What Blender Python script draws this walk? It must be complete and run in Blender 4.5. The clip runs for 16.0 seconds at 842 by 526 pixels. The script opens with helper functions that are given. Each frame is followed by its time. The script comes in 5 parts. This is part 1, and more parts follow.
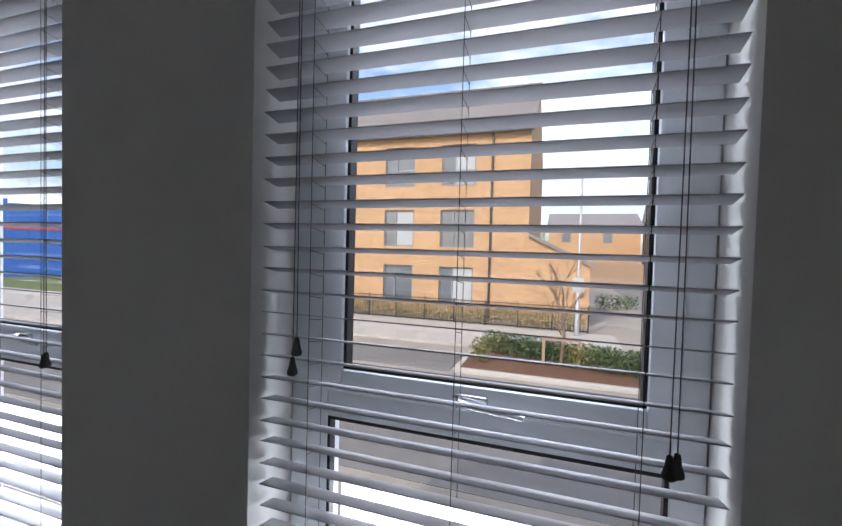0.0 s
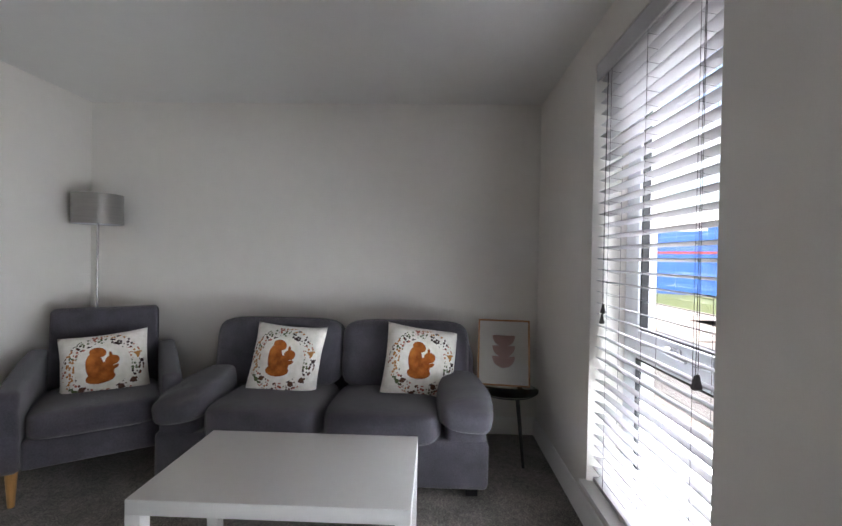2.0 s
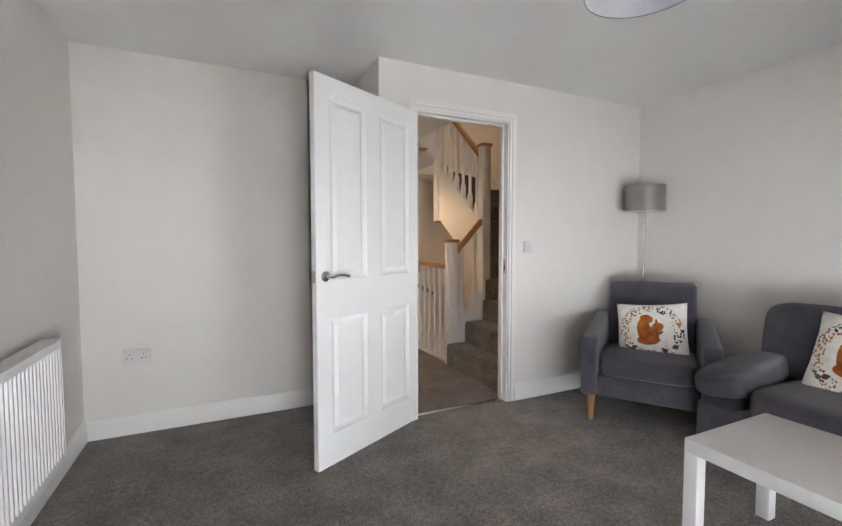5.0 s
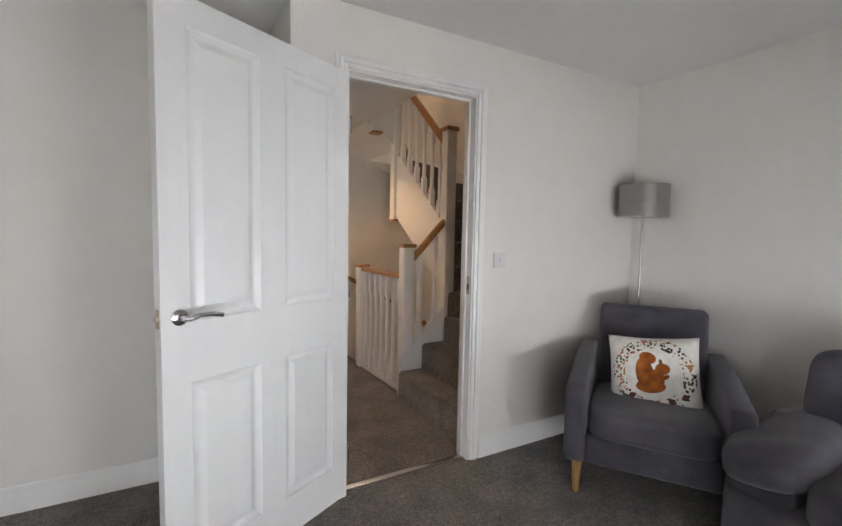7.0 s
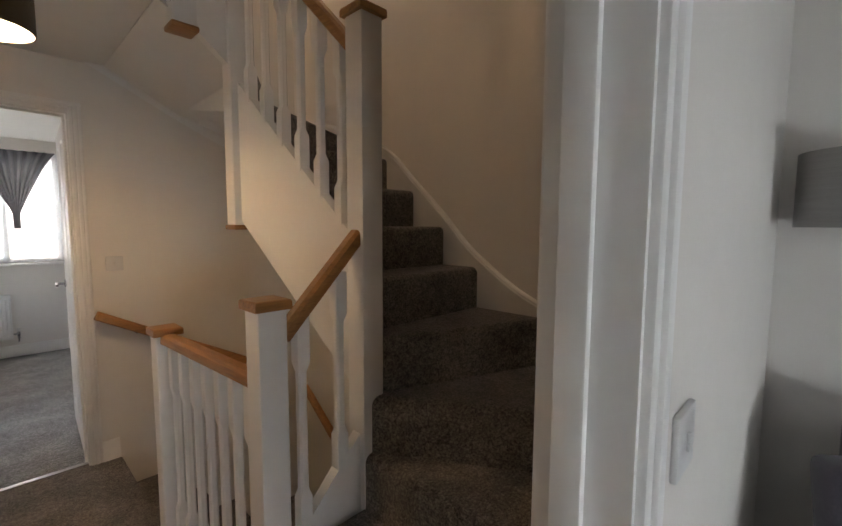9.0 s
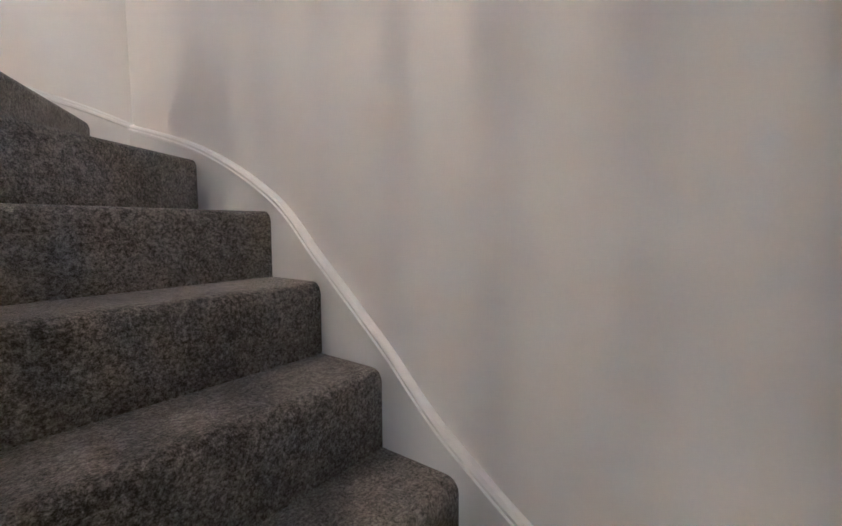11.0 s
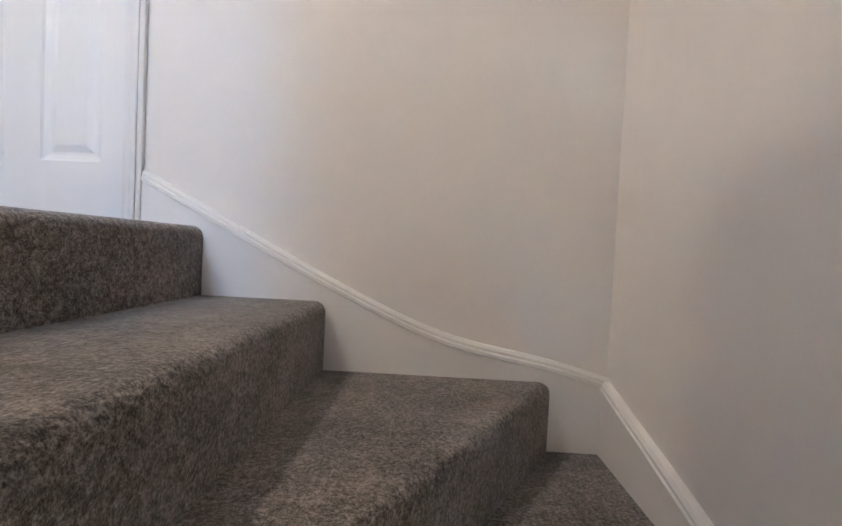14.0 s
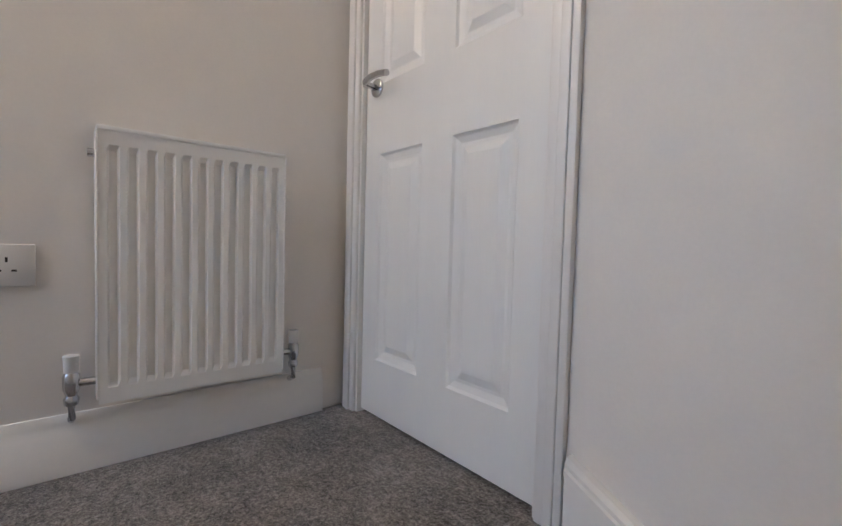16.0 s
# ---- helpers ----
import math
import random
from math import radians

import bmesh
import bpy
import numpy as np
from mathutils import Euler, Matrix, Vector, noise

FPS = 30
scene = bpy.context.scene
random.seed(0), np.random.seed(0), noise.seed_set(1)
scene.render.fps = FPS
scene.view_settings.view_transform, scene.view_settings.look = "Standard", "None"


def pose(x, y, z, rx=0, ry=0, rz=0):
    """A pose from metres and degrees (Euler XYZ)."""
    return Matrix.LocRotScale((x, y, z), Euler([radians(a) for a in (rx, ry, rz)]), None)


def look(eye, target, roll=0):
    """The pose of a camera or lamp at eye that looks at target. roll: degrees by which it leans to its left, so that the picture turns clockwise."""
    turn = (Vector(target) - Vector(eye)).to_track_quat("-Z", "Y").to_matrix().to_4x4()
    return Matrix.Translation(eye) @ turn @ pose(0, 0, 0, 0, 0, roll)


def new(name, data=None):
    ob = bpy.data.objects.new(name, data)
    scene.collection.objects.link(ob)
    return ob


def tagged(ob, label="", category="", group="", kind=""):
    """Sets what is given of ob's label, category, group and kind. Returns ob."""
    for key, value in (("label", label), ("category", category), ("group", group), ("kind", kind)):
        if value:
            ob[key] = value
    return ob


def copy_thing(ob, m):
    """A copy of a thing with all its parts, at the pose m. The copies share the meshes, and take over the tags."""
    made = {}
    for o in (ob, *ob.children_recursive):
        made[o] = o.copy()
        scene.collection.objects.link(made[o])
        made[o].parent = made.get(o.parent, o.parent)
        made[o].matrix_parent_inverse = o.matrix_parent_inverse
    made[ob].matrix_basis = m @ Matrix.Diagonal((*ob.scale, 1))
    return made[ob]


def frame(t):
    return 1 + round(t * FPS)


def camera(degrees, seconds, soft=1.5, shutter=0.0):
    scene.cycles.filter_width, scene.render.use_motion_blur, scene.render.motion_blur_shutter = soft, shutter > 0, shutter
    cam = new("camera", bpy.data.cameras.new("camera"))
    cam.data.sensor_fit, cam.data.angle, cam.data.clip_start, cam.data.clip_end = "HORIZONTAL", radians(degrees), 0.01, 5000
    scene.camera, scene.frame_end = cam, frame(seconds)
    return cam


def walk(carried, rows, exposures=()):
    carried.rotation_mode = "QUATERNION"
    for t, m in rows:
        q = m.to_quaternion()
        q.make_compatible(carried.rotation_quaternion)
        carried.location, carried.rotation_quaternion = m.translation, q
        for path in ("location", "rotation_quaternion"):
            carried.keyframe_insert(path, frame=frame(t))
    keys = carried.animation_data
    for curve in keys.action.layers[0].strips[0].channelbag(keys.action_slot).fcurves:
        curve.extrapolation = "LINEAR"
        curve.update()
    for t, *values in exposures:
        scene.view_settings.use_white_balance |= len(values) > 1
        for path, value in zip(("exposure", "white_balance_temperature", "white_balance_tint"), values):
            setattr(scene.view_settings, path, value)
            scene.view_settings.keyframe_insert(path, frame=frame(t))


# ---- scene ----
WALK = [
    (0, (3.162, -0.769, 1.229), (2.508, 1.120, 1.168), 1.56),
    (0.5, (3.093, -0.649, 1.218), (2.069, 1.069, 1.204), 0.98),
    (1, (3.053, -0.613, 1.264), (1.552, 0.709, 1.223), 1.34),
    (1.5, (3.022, -0.681, 1.258), (1.120, -0.066, 1.204), 0.76),
    (2, (2.950, -0.722, 1.218), (0.951, -0.785, 1.193), 1.01),
    (2.5, (2.986, -0.730, 1.217), (1.059, -1.263, 1.175), 0.71),
    (3, (2.998, -0.651, 1.280), (1.315, -1.726, 1.174), 0.30),
    (3.5, (3.083, -0.663, 1.228), (1.700, -2.105, 1.146), 0.33),
    (4, (3.184, -0.655, 1.213), (2.084, -2.323, 1.119), -0.14),
    (4.5, (3.238, -0.660, 1.196), (2.338, -2.443, 1.092), -0.40),
    (4.7, (3.223, -0.682, 1.159), (2.376, -2.491, 1.064), -0.11),
    (6.8, (2.816, -1.153, 1.278), (1.935, -2.943, 1.133), 1.17),
    (7, (2.705, -1.310, 1.272), (1.745, -3.059, 1.132), 1.10),
    (7.5, (2.491, -1.763, 1.317), (1.326, -3.383, 1.170), -0.38),
    (8, (2.346, -2.174, 1.354), (1.052, -3.692, 1.207), 0.09),
    (8.5, (2.020, -2.660, 1.340), (0.655, -4.110, 1.200), 0.40),
    (9, (1.783, -3.066, 1.406), (0.352, -4.451, 1.228), 0.25),
    (9.5, (1.542, -3.385, 1.420), (0.003, -4.651, 1.246), 0.42),
    (9.7, (1.476, -3.450, 1.462), (-0.114, -4.644, 1.247), 0.17),
    (11.8, (0.577, -4.120, 1.907), (-0.970, -5.385, 1.808), -0.41),
    (12, (0.565, -4.192, 1.950), (-0.886, -5.566, 1.877), 0.23),
    (12.5, (0.573, -4.317, 2.097), (-0.589, -5.945, 2.097), 2.06),
    (13, (0.608, -4.389, 2.262), (-0.136, -6.246, 2.255), 3.04),
    (13.5, (0.611, -4.628, 2.447), (0.321, -6.580, 2.343), 2.59),
    (14, (0.597, -4.851, 2.561), (0.648, -6.850, 2.500), 2.75),
    (14.5, (0.721, -5.019, 2.668), (1.184, -6.965, 2.652), 2.75),
    (15, (0.834, -5.196, 2.819), (1.714, -6.990, 2.752), 2.85),
    (15.5, (0.950, -5.282, 2.967), (2.172, -6.863, 2.889), 1.88),
    (16, (1.070, -5.392, 3.119), (2.589, -6.689, 3.032), 1.56),
]
cam = camera(89.98, 16.0)
walk(cam, [(t, look(e, a, r)) for t, e, a, r in WALK],
     exposures=[(0.0, 0.85, 6300, 13), (0.5, 0.85, 6500, 14), (1.0, 1.0, 6500, 13), (1.5, 1.75, 6600, 12), (2.0, 2.4, 6900, 14), (3.0, 2.65, 7100, 15), (4.5, 3.0, 7100, 15), (7.0, 2.68, 7100, 15),
                (8.5, 2.65, 7100, 14), (9.0, 2.25, 7000, 12), (9.5, 3.25, 6300, 11), (11.8, 4.05, 4600, 5), (13.0, 3.9, 4700, 6), (14.5, 3.15, 4950, 6), (15.5, 2.75, 5000, 6), (16.0, 2.5, 5050, 6)])

# ---- world, sun and large lights ----
world = bpy.data.worlds.new("sky")
scene.world = world
world.use_nodes = True
_nt = world.node_tree
_sky = _nt.nodes.new("ShaderNodeTexSky")
_sky.sky_type, _sky.sun_disc = "NISHITA", False
_sky.sun_elevation, _sky.sun_rotation = radians(38), radians(200)
_sky.air_density, _sky.dust_density = 1.0, 2.5
_tc = _nt.nodes.new("ShaderNodeTexCoord")
_map = _nt.nodes.new("ShaderNodeMapping")
_map.inputs["Scale"].default_value = (1.0, 1.0, 2.6)
_cn = _nt.nodes.new("ShaderNodeTexNoise")
_cn.inputs["Scale"].default_value, _cn.inputs["Detail"].default_value, _cn.inputs["Roughness"].default_value = 2.2, 7.0, 0.6
_cr = _nt.nodes.new("ShaderNodeValToRGB")
_cr.color_ramp.elements[0].position, _cr.color_ramp.elements[1].position = 0.42, 0.64
_mx = _nt.nodes.new("ShaderNodeMix")
_mx.data_type = "RGBA"
_mx.inputs[7].default_value = (6.6, 6.8, 7.2, 1)
_nt.links.new(_tc.outputs["Generated"], _map.inputs["Vector"])
_nt.links.new(_map.outputs["Vector"], _cn.inputs["Vector"])
_nt.links.new(_cn.outputs["Fac"], _cr.inputs["Fac"])
_nt.links.new(_cr.outputs["Color"], _mx.inputs[0])
_nt.links.new(_sky.outputs[0], _mx.inputs[6])
_nt.links.new(_mx.outputs[2], _nt.nodes["Background"].inputs[0])
_nt.nodes["Background"].inputs[1].default_value = 0.15

sun = new("sun", bpy.data.lights.new("sun", "SUN"))
sun.data.energy, sun.data.angle, sun.data.color = 1.6, radians(0.6), (1.0, 0.93, 0.82)
sun.matrix_world = look((0, 0, 30), (0.34 * 30, 0.94 * 30, 30 - 0.78 * 30))


def window_light(name, x, y, z, w, h, watts, rz, colour=(0.80, 0.90, 1.0)):
    """An area lamp added at a window to stand in for sky light."""
    ob = new(name, bpy.data.lights.new(name, "AREA"))
    ob.data.shape, ob.data.size, ob.data.size_y = "RECTANGLE", w, h
    ob.data.energy, ob.data.color = watts, colour
    ob.matrix_world = pose(x, y, z, -90, 0, rz)
    return ob


def bulb(name, x, y, z, watts, colour, size):
    ob = new(name, bpy.data.lights.new(name, "POINT"))
    ob.data.energy, ob.data.color, ob.data.shadow_soft_size = watts, colour, size
    ob.location = (x, y, z)
    return ob


# fill lamps added outside above each window head and low in its opening
for _x in (1.42, 2.96):
    window_light("window_light", _x, 0.72, 2.72, 1.0, 0.8, 30.0, 0).matrix_world = pose(_x, 0.72, 2.72, -42, 0, 0)
    window_light("window_light", _x, 0.26, 0.42, 0.74, 0.34, 4.0, 0)
window_light("window_light", 1.90, -9.42, 1.58, 1.4, 1.1, 6, 180)
# unseen lamp added up the passage for the bluish daylight on the landing
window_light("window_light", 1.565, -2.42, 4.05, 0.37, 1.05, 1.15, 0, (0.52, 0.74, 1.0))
bulb("landing_bulb", 1.745, -5.05, 2.09, 2.0, (1.0, 0.60, 0.30), 0.03)
bulb("upper_bulb", 2.02, -4.6, 4.4, 4.5, (1.0, 0.68, 0.40), 0.03)


# ---- materials ----
def material(name, colour, rough=0.6, metal=0.0, spec=0.5):
    m = bpy.data.materials.new(name)
    m.use_nodes = True
    b = m.node_tree.nodes["Principled BSDF"]
    b.inputs["Base Color"].default_value = (*colour, 1)
    b.inputs["Roughness"].default_value = rough
    b.inputs["Metallic"].default_value = metal
    b.inputs["Specular IOR Level"].default_value = spec
    return m


def node(m, kind, **values):
    n = m.node_tree.nodes.new(kind)
    for k, v in values.items():
        n.inputs[k.replace("_", " ")].default_value = v
    return n


def wire(m, a, b):
    m.node_tree.links.new(a, b)


def coords(m, scale=(1, 1, 1), kind="Object"):
    tc, mp = node(m, "ShaderNodeTexCoord"), node(m, "ShaderNodeMapping")
    mp.inputs["Scale"].default_value = scale
    wire(m, tc.outputs[kind], mp.inputs["Vector"])
    return mp.outputs["Vector"]


def noise_of(m, vec, scale, detail=3.0, rough=0.55):
    n = node(m, "ShaderNodeTexNoise", Scale=scale, Detail=detail, Roughness=rough)
    wire(m, vec, n.inputs["Vector"])
    return n.outputs["Fac"]


def ramp(m, fac, stops):
    r = node(m, "ShaderNodeValToRGB")
    e = r.color_ramp.elements
    while len(e) < len(stops):
        e.new(0.5)
    for s, (p, c) in zip(e, stops):
        s.position, s.color = p, (*c, 1)
    wire(m, fac, r.inputs["Fac"])
    return r.outputs["Color"]


def math_node(m, op, a, b=None):
    n = m.node_tree.nodes.new("ShaderNodeMath")
    n.operation = op
    for i, v in enumerate((a, b)):
        if v is None:
            continue
        if isinstance(v, (int, float)):
            n.inputs[i].default_value = v
        else:
            wire(m, v, n.inputs[i])
    return n.outputs[0]


def mix(m, fac, a, b, blend="MIX"):
    n = m.node_tree.nodes.new("ShaderNodeMix")
    n.data_type, n.blend_type = "RGBA", blend
    for sock, v in ((n.inputs[0], fac), (n.inputs[6], a), (n.inputs[7], b)):
        if isinstance(v, (int, float)):
            sock.default_value = v
        elif isinstance(v, tuple):
            sock.default_value = (*v, 1)
        else:
            wire(m, v, sock)
    return n.outputs[2]


def base(m):
    return m.node_tree.nodes["Principled BSDF"]


def bump(m, height, strength, distance):
    b = node(m, "ShaderNodeBump", Strength=strength, Distance=distance)
    wire(m, height, b.inputs["Height"])
    wire(m, b.outputs["Normal"], base(m).inputs["Normal"])


def shades(colour, amount):
    return tuple(c * (1 - amount) for c in colour), tuple(min(1, c * (1 + amount)) for c in colour)


def plain(name, colour, rough=0.6, metal=0.0, grain=40.0, amount=0.06, relief=0.1, depth=0.001, stretch=(1, 1, 1)):
    """A surface with grain and a broader unevenness."""
    m = material(name, colour, rough, metal)
    v = coords(m, stretch)
    fine, broad = noise_of(m, v, grain), noise_of(m, v, grain / 18, 2.0)
    both = math_node(m, "ADD", math_node(m, "MULTIPLY", fine, 0.5), math_node(m, "MULTIPLY", broad, 0.5))
    lo, hi = shades(colour, amount)
    wire(m, ramp(m, both, [(0.3, lo), (0.7, hi)]), base(m).inputs["Base Color"])
    wire(m, math_node(m, "ADD", math_node(m, "MULTIPLY", broad, 0.16), rough - 0.08), base(m).inputs["Roughness"])
    if relief:
        bump(m, fine, relief, depth)
    return m


def carpet_material(name, colour):
    """Cut pile: fine two-tone flecks, soft tufts and broad tread marks."""
    m = material(name, colour, 0.95, 0.0, 0.12)
    v = coords(m)
    fleck, tuft, clump, tread = noise_of(m, v, 330, 2, 0.7), noise_of(m, v, 120, 3, 0.75), noise_of(m, v, 38, 3), noise_of(m, v, 5.0, 3)
    shade = math_node(m, "ADD", math_node(m, "ADD", math_node(m, "MULTIPLY", fleck, 0.28), math_node(m, "MULTIPLY", tuft, 0.42)),
                      math_node(m, "ADD", math_node(m, "MULTIPLY", clump, 0.15), math_node(m, "MULTIPLY", tread, 0.15)))
    lo, hi = tuple(c * 0.25 for c in colour), tuple(min(0.7, c * 2.3) for c in colour)
    wire(m, ramp(m, shade, [(0.42, lo), (0.5, colour), (0.59, hi)]), base(m).inputs["Base Color"])
    bump(m, math_node(m, "ADD", math_node(m, "MULTIPLY", tuft, 0.7), math_node(m, "MULTIPLY", clump, 0.6)), 0.75, 0.007)
    base(m).inputs["Sheen Weight"].default_value = 0.3
    return m


def fabric_material(name, colour, scale=260):
    m = material(name, colour, 0.92, 0.0, 0.2)
    v = coords(m)
    weave_a = node(m, "ShaderNodeTexWave", Scale=scale, Distortion=1.5)
    wire(m, v, weave_a.inputs["Vector"])
    slub, broad = noise_of(m, v, 150, 3), noise_of(m, v, 9, 3)
    shade = math_node(m, "ADD", math_node(m, "MULTIPLY", slub, 0.5), math_node(m, "MULTIPLY", broad, 0.5))
    lo, hi = shades(colour, 0.35)
    wire(m, ramp(m, shade, [(0.3, lo), (0.7, hi)]), base(m).inputs["Base Color"])
    bump(m, math_node(m, "ADD", weave_a.outputs["Fac"], slub), 0.35, 0.0012)
    base(m).inputs["Sheen Weight"].default_value = 0.3
    return m


def oak_material(name, colour, along):
    m = material(name, colour, 0.38)
    stretch = [14.0, 14.0, 14.0]
    stretch[along] = 1.2
    v = coords(m, tuple(stretch))
    grain, broad = noise_of(m, v, 6, 6, 0.65), noise_of(m, v, 1.2, 2)
    lo, hi = tuple(c * 0.55 for c in colour), tuple(min(1, c * 1.35) for c in colour)
    both = math_node(m, "ADD", math_node(m, "MULTIPLY", grain, 0.65), math_node(m, "MULTIPLY", broad, 0.35))
    wire(m, ramp(m, both, [(0.32, lo), (0.5, colour), (0.7, hi)]), base(m).inputs["Base Color"])
    bump(m, grain, 0.12, 0.001)
    return m


def brick_material(name, a, b, mortar):
    m = material(name, a, 0.85)
    v = coords(m, (1, 1, 1), "Generated")
    tex = m.node_tree.nodes.new("ShaderNodeTexBrick")
    geo = m.node_tree.nodes.new("ShaderNodeNewGeometry")
    sep = m.node_tree.nodes.new("ShaderNodeSeparateXYZ")
    com = m.node_tree.nodes.new("ShaderNodeCombineXYZ")
    wire(m, geo.outputs["Position"], sep.inputs[0])
    wire(m, math_node(m, "ADD", sep.outputs[0], sep.outputs[1]), com.inputs[0])
    wire(m, sep.outputs[2], com.inputs[1])
    wire(m, com.outputs[0], tex.inputs["Vector"])
    tex.inputs["Scale"].default_value = 1.0
    for k, val in (("Brick Width", 0.225), ("Row Height", 0.075), ("Mortar Size", 0.008)):
        tex.inputs[k].default_value = val
    for k, val in (("Color1", a), ("Color2", b), ("Mortar", mortar)):
        tex.inputs[k].default_value = (*val, 1)
    broad = noise_of(m, com.outputs[0], 0.8, 4)
    wire(m, mix(m, 0.2, tex.outputs["Color"], ramp(m, broad, [(0.3, tuple(c * 0.75 for c in a)), (0.7, b)])), base(m).inputs["Base Color"])
    bump(m, tex.outputs["Fac"], -0.4, 0.01)
    return m


def glass_material(name, tint=(1, 1, 1), rough=0.0):
    m = material(name, tint, rough)
    b = base(m)
    b.inputs["Transmission Weight"].default_value = 1.0
    b.inputs["IOR"].default_value = 1.45
    return m


def cloth_material(name, colour, see=0.45, through_colour=None):
    """Thin cloth that lets some light through."""
    m = fabric_material(name, colour, 400)
    tr = node(m, "ShaderNodeBsdfTranslucent")
    tr.inputs["Color"].default_value = (*(through_colour or colour), 1)
    mx = node(m, "ShaderNodeMixShader")
    mx.inputs[0].default_value = see
    wire(m, base(m).outputs[0], mx.inputs[1])
    wire(m, tr.outputs[0], mx.inputs[2])
    wire(m, mx.outputs[0], m.node_tree.nodes["Material Output"].inputs["Surface"])
    return m


def print_material(name):
    """White cushion cover: a wreath of small leaves and berries round a plain russet shape."""
    m = material(name, (0.78, 0.75, 0.7), 0.85, 0.0, 0.2)
    tc = node(m, "ShaderNodeTexCoord")
    sep = node(m, "ShaderNodeSeparateXYZ")
    wire(m, tc.outputs["Object"], sep.inputs[0])
    x, y = sep.outputs[0], sep.outputs[2]
    rad = math_node(m, "SQRT", math_node(m, "ADD", math_node(m, "MULTIPLY", x, x), math_node(m, "MULTIPLY", y, y)))
    ring = math_node(m, "LESS_THAN", math_node(m, "ABSOLUTE", math_node(m, "SUBTRACT", rad, 0.163)), 0.03)
    vor = node(m, "ShaderNodeTexVoronoi", Scale=62.0, Randomness=0.8)
    wire(m, tc.outputs["Object"], vor.inputs["Vector"])
    leafy = math_node(m, "LESS_THAN", vor.outputs["Distance"], 0.43)
    bigv = node(m, "ShaderNodeTexVoronoi", Scale=17.0)
    wire(m, tc.outputs["Object"], bigv.inputs["Vector"])
    inks = [(0.0, (0.05, 0.03, 0.03)), (0.25, (0.11, 0.05, 0.03)), (0.45, (0.35, 0.07, 0.04)), (0.55, (0.10, 0.13, 0.06)),
            (0.78, (0.45, 0.2, 0.06)), (0.9, (0.42, 0.13, 0.1))]
    r = node(m, "ShaderNodeValToRGB")
    r.color_ramp.interpolation = "CONSTANT"
    e = r.color_ramp.elements
    while len(e) < len(inks):
        e.new(0.5)
    for s, (p, c) in zip(e, inks):
        s.position, s.color = p, (*c, 1)
    csep = node(m, "ShaderNodeSeparateXYZ")
    wire(m, bigv.outputs["Color"], csep.inputs[0])
    wire(m, csep.outputs[0], r.inputs["Fac"])
    cloth = ramp(m, noise_of(m, tc.outputs["Object"], 30, 3), [(0.3, (0.7, 0.67, 0.61)), (0.7, (0.84, 0.81, 0.76))])
    bloom = math_node(m, "LESS_THAN", bigv.outputs["Distance"], 0.26)
    colour = mix(m, math_node(m, "MULTIPLY", ring, math_node(m, "MAXIMUM", leafy, bloom)), cloth, r.outputs["Color"])

    def oval(cx, cy, a, b, turn):
        c, s = math.cos(turn), math.sin(turn)
        dx, dy = math_node(m, "SUBTRACT", x, cx), math_node(m, "SUBTRACT", y, cy)
        u = math_node(m, "ADD", math_node(m, "MULTIPLY", dx, c / a), math_node(m, "MULTIPLY", dy, s / a))
        w = math_node(m, "ADD", math_node(m, "MULTIPLY", dx, -s / b), math_node(m, "MULTIPLY", dy, c / b))
        return math_node(m, "LESS_THAN", math_node(m, "ADD", math_node(m, "MULTIPLY", u, u), math_node(m, "MULTIPLY", w, w)), 1.0)

    shape = oval(0.0, -0.035, 0.048, 0.06, -0.3)
    for o in ((-0.015, -0.065, 0.068, 0.034, 0.05), (0.042, 0.028, 0.034, 0.03, 0.0), (-0.04, 0.0, 0.042, 0.082, 0.12), (-0.025, 0.082, 0.04, 0.03, -0.3),
              (0.034, 0.062, 0.008, 0.018, 0.1), (0.052, -0.015, 0.022, 0.011, 0.5)):
        shape = math_node(m, "MAXIMUM", shape, oval(*o))
    fur = ramp(m, noise_of(m, tc.outputs["Object"], 22, 4), [(0.3, (0.2, 0.045, 0.008)), (0.7, (0.46, 0.14, 0.025))])
    wire(m, mix(m, shape, colour, fur), base(m).inputs["Base Color"])
    bump(m, noise_of(m, tc.outputs["Object"], 400, 2), 0.25, 0.001)
    return m


PAINT = plain("wall_paint", (0.76, 0.73, 0.69), 0.75, 0, 180, 0.025, 0.12, 0.0006)
CEIL = plain("ceiling_paint", (0.78, 0.77, 0.75), 0.85, 0, 140, 0.02, 0.12, 0.0006)
GLOSS = plain("white_satin_paint", (0.80, 0.79, 0.77), 0.34, 0, 60, 0.02, 0.06, 0.0005)
DOORP = plain("white_grained_door_paint", (0.80, 0.80, 0.79), 0.4, 0, 30, 0.02, 0.2, 0.0006, (14, 14, 1))
UPVC = plain("white_plastic_frame", (0.75, 0.77, 0.8), 0.3, 0, 30, 0.02, 0.0)
DARKP = plain("dark_grey_plastic", (0.02, 0.024, 0.03), 0.4)
SEAL = plain("black_rubber_seal", (0.012, 0.012, 0.014), 0.6)
CARPET = carpet_material("grey_carpet", (0.152, 0.136, 0.121))
CARPET2 = carpet_material("bedroom_carpet", (0.22, 0.22, 0.225))
OAK_X, OAK_Y, OAK_Z = (oak_material("oak_varnish_" + a, (0.33, 0.155, 0.05), n) for n, a in enumerate("xyz"))
OAKP = oak_material("pale_oak_leg", (0.42, 0.22, 0.08), 2)
FABRIC = fabric_material("charcoal_fabric", (0.075, 0.07, 0.085))
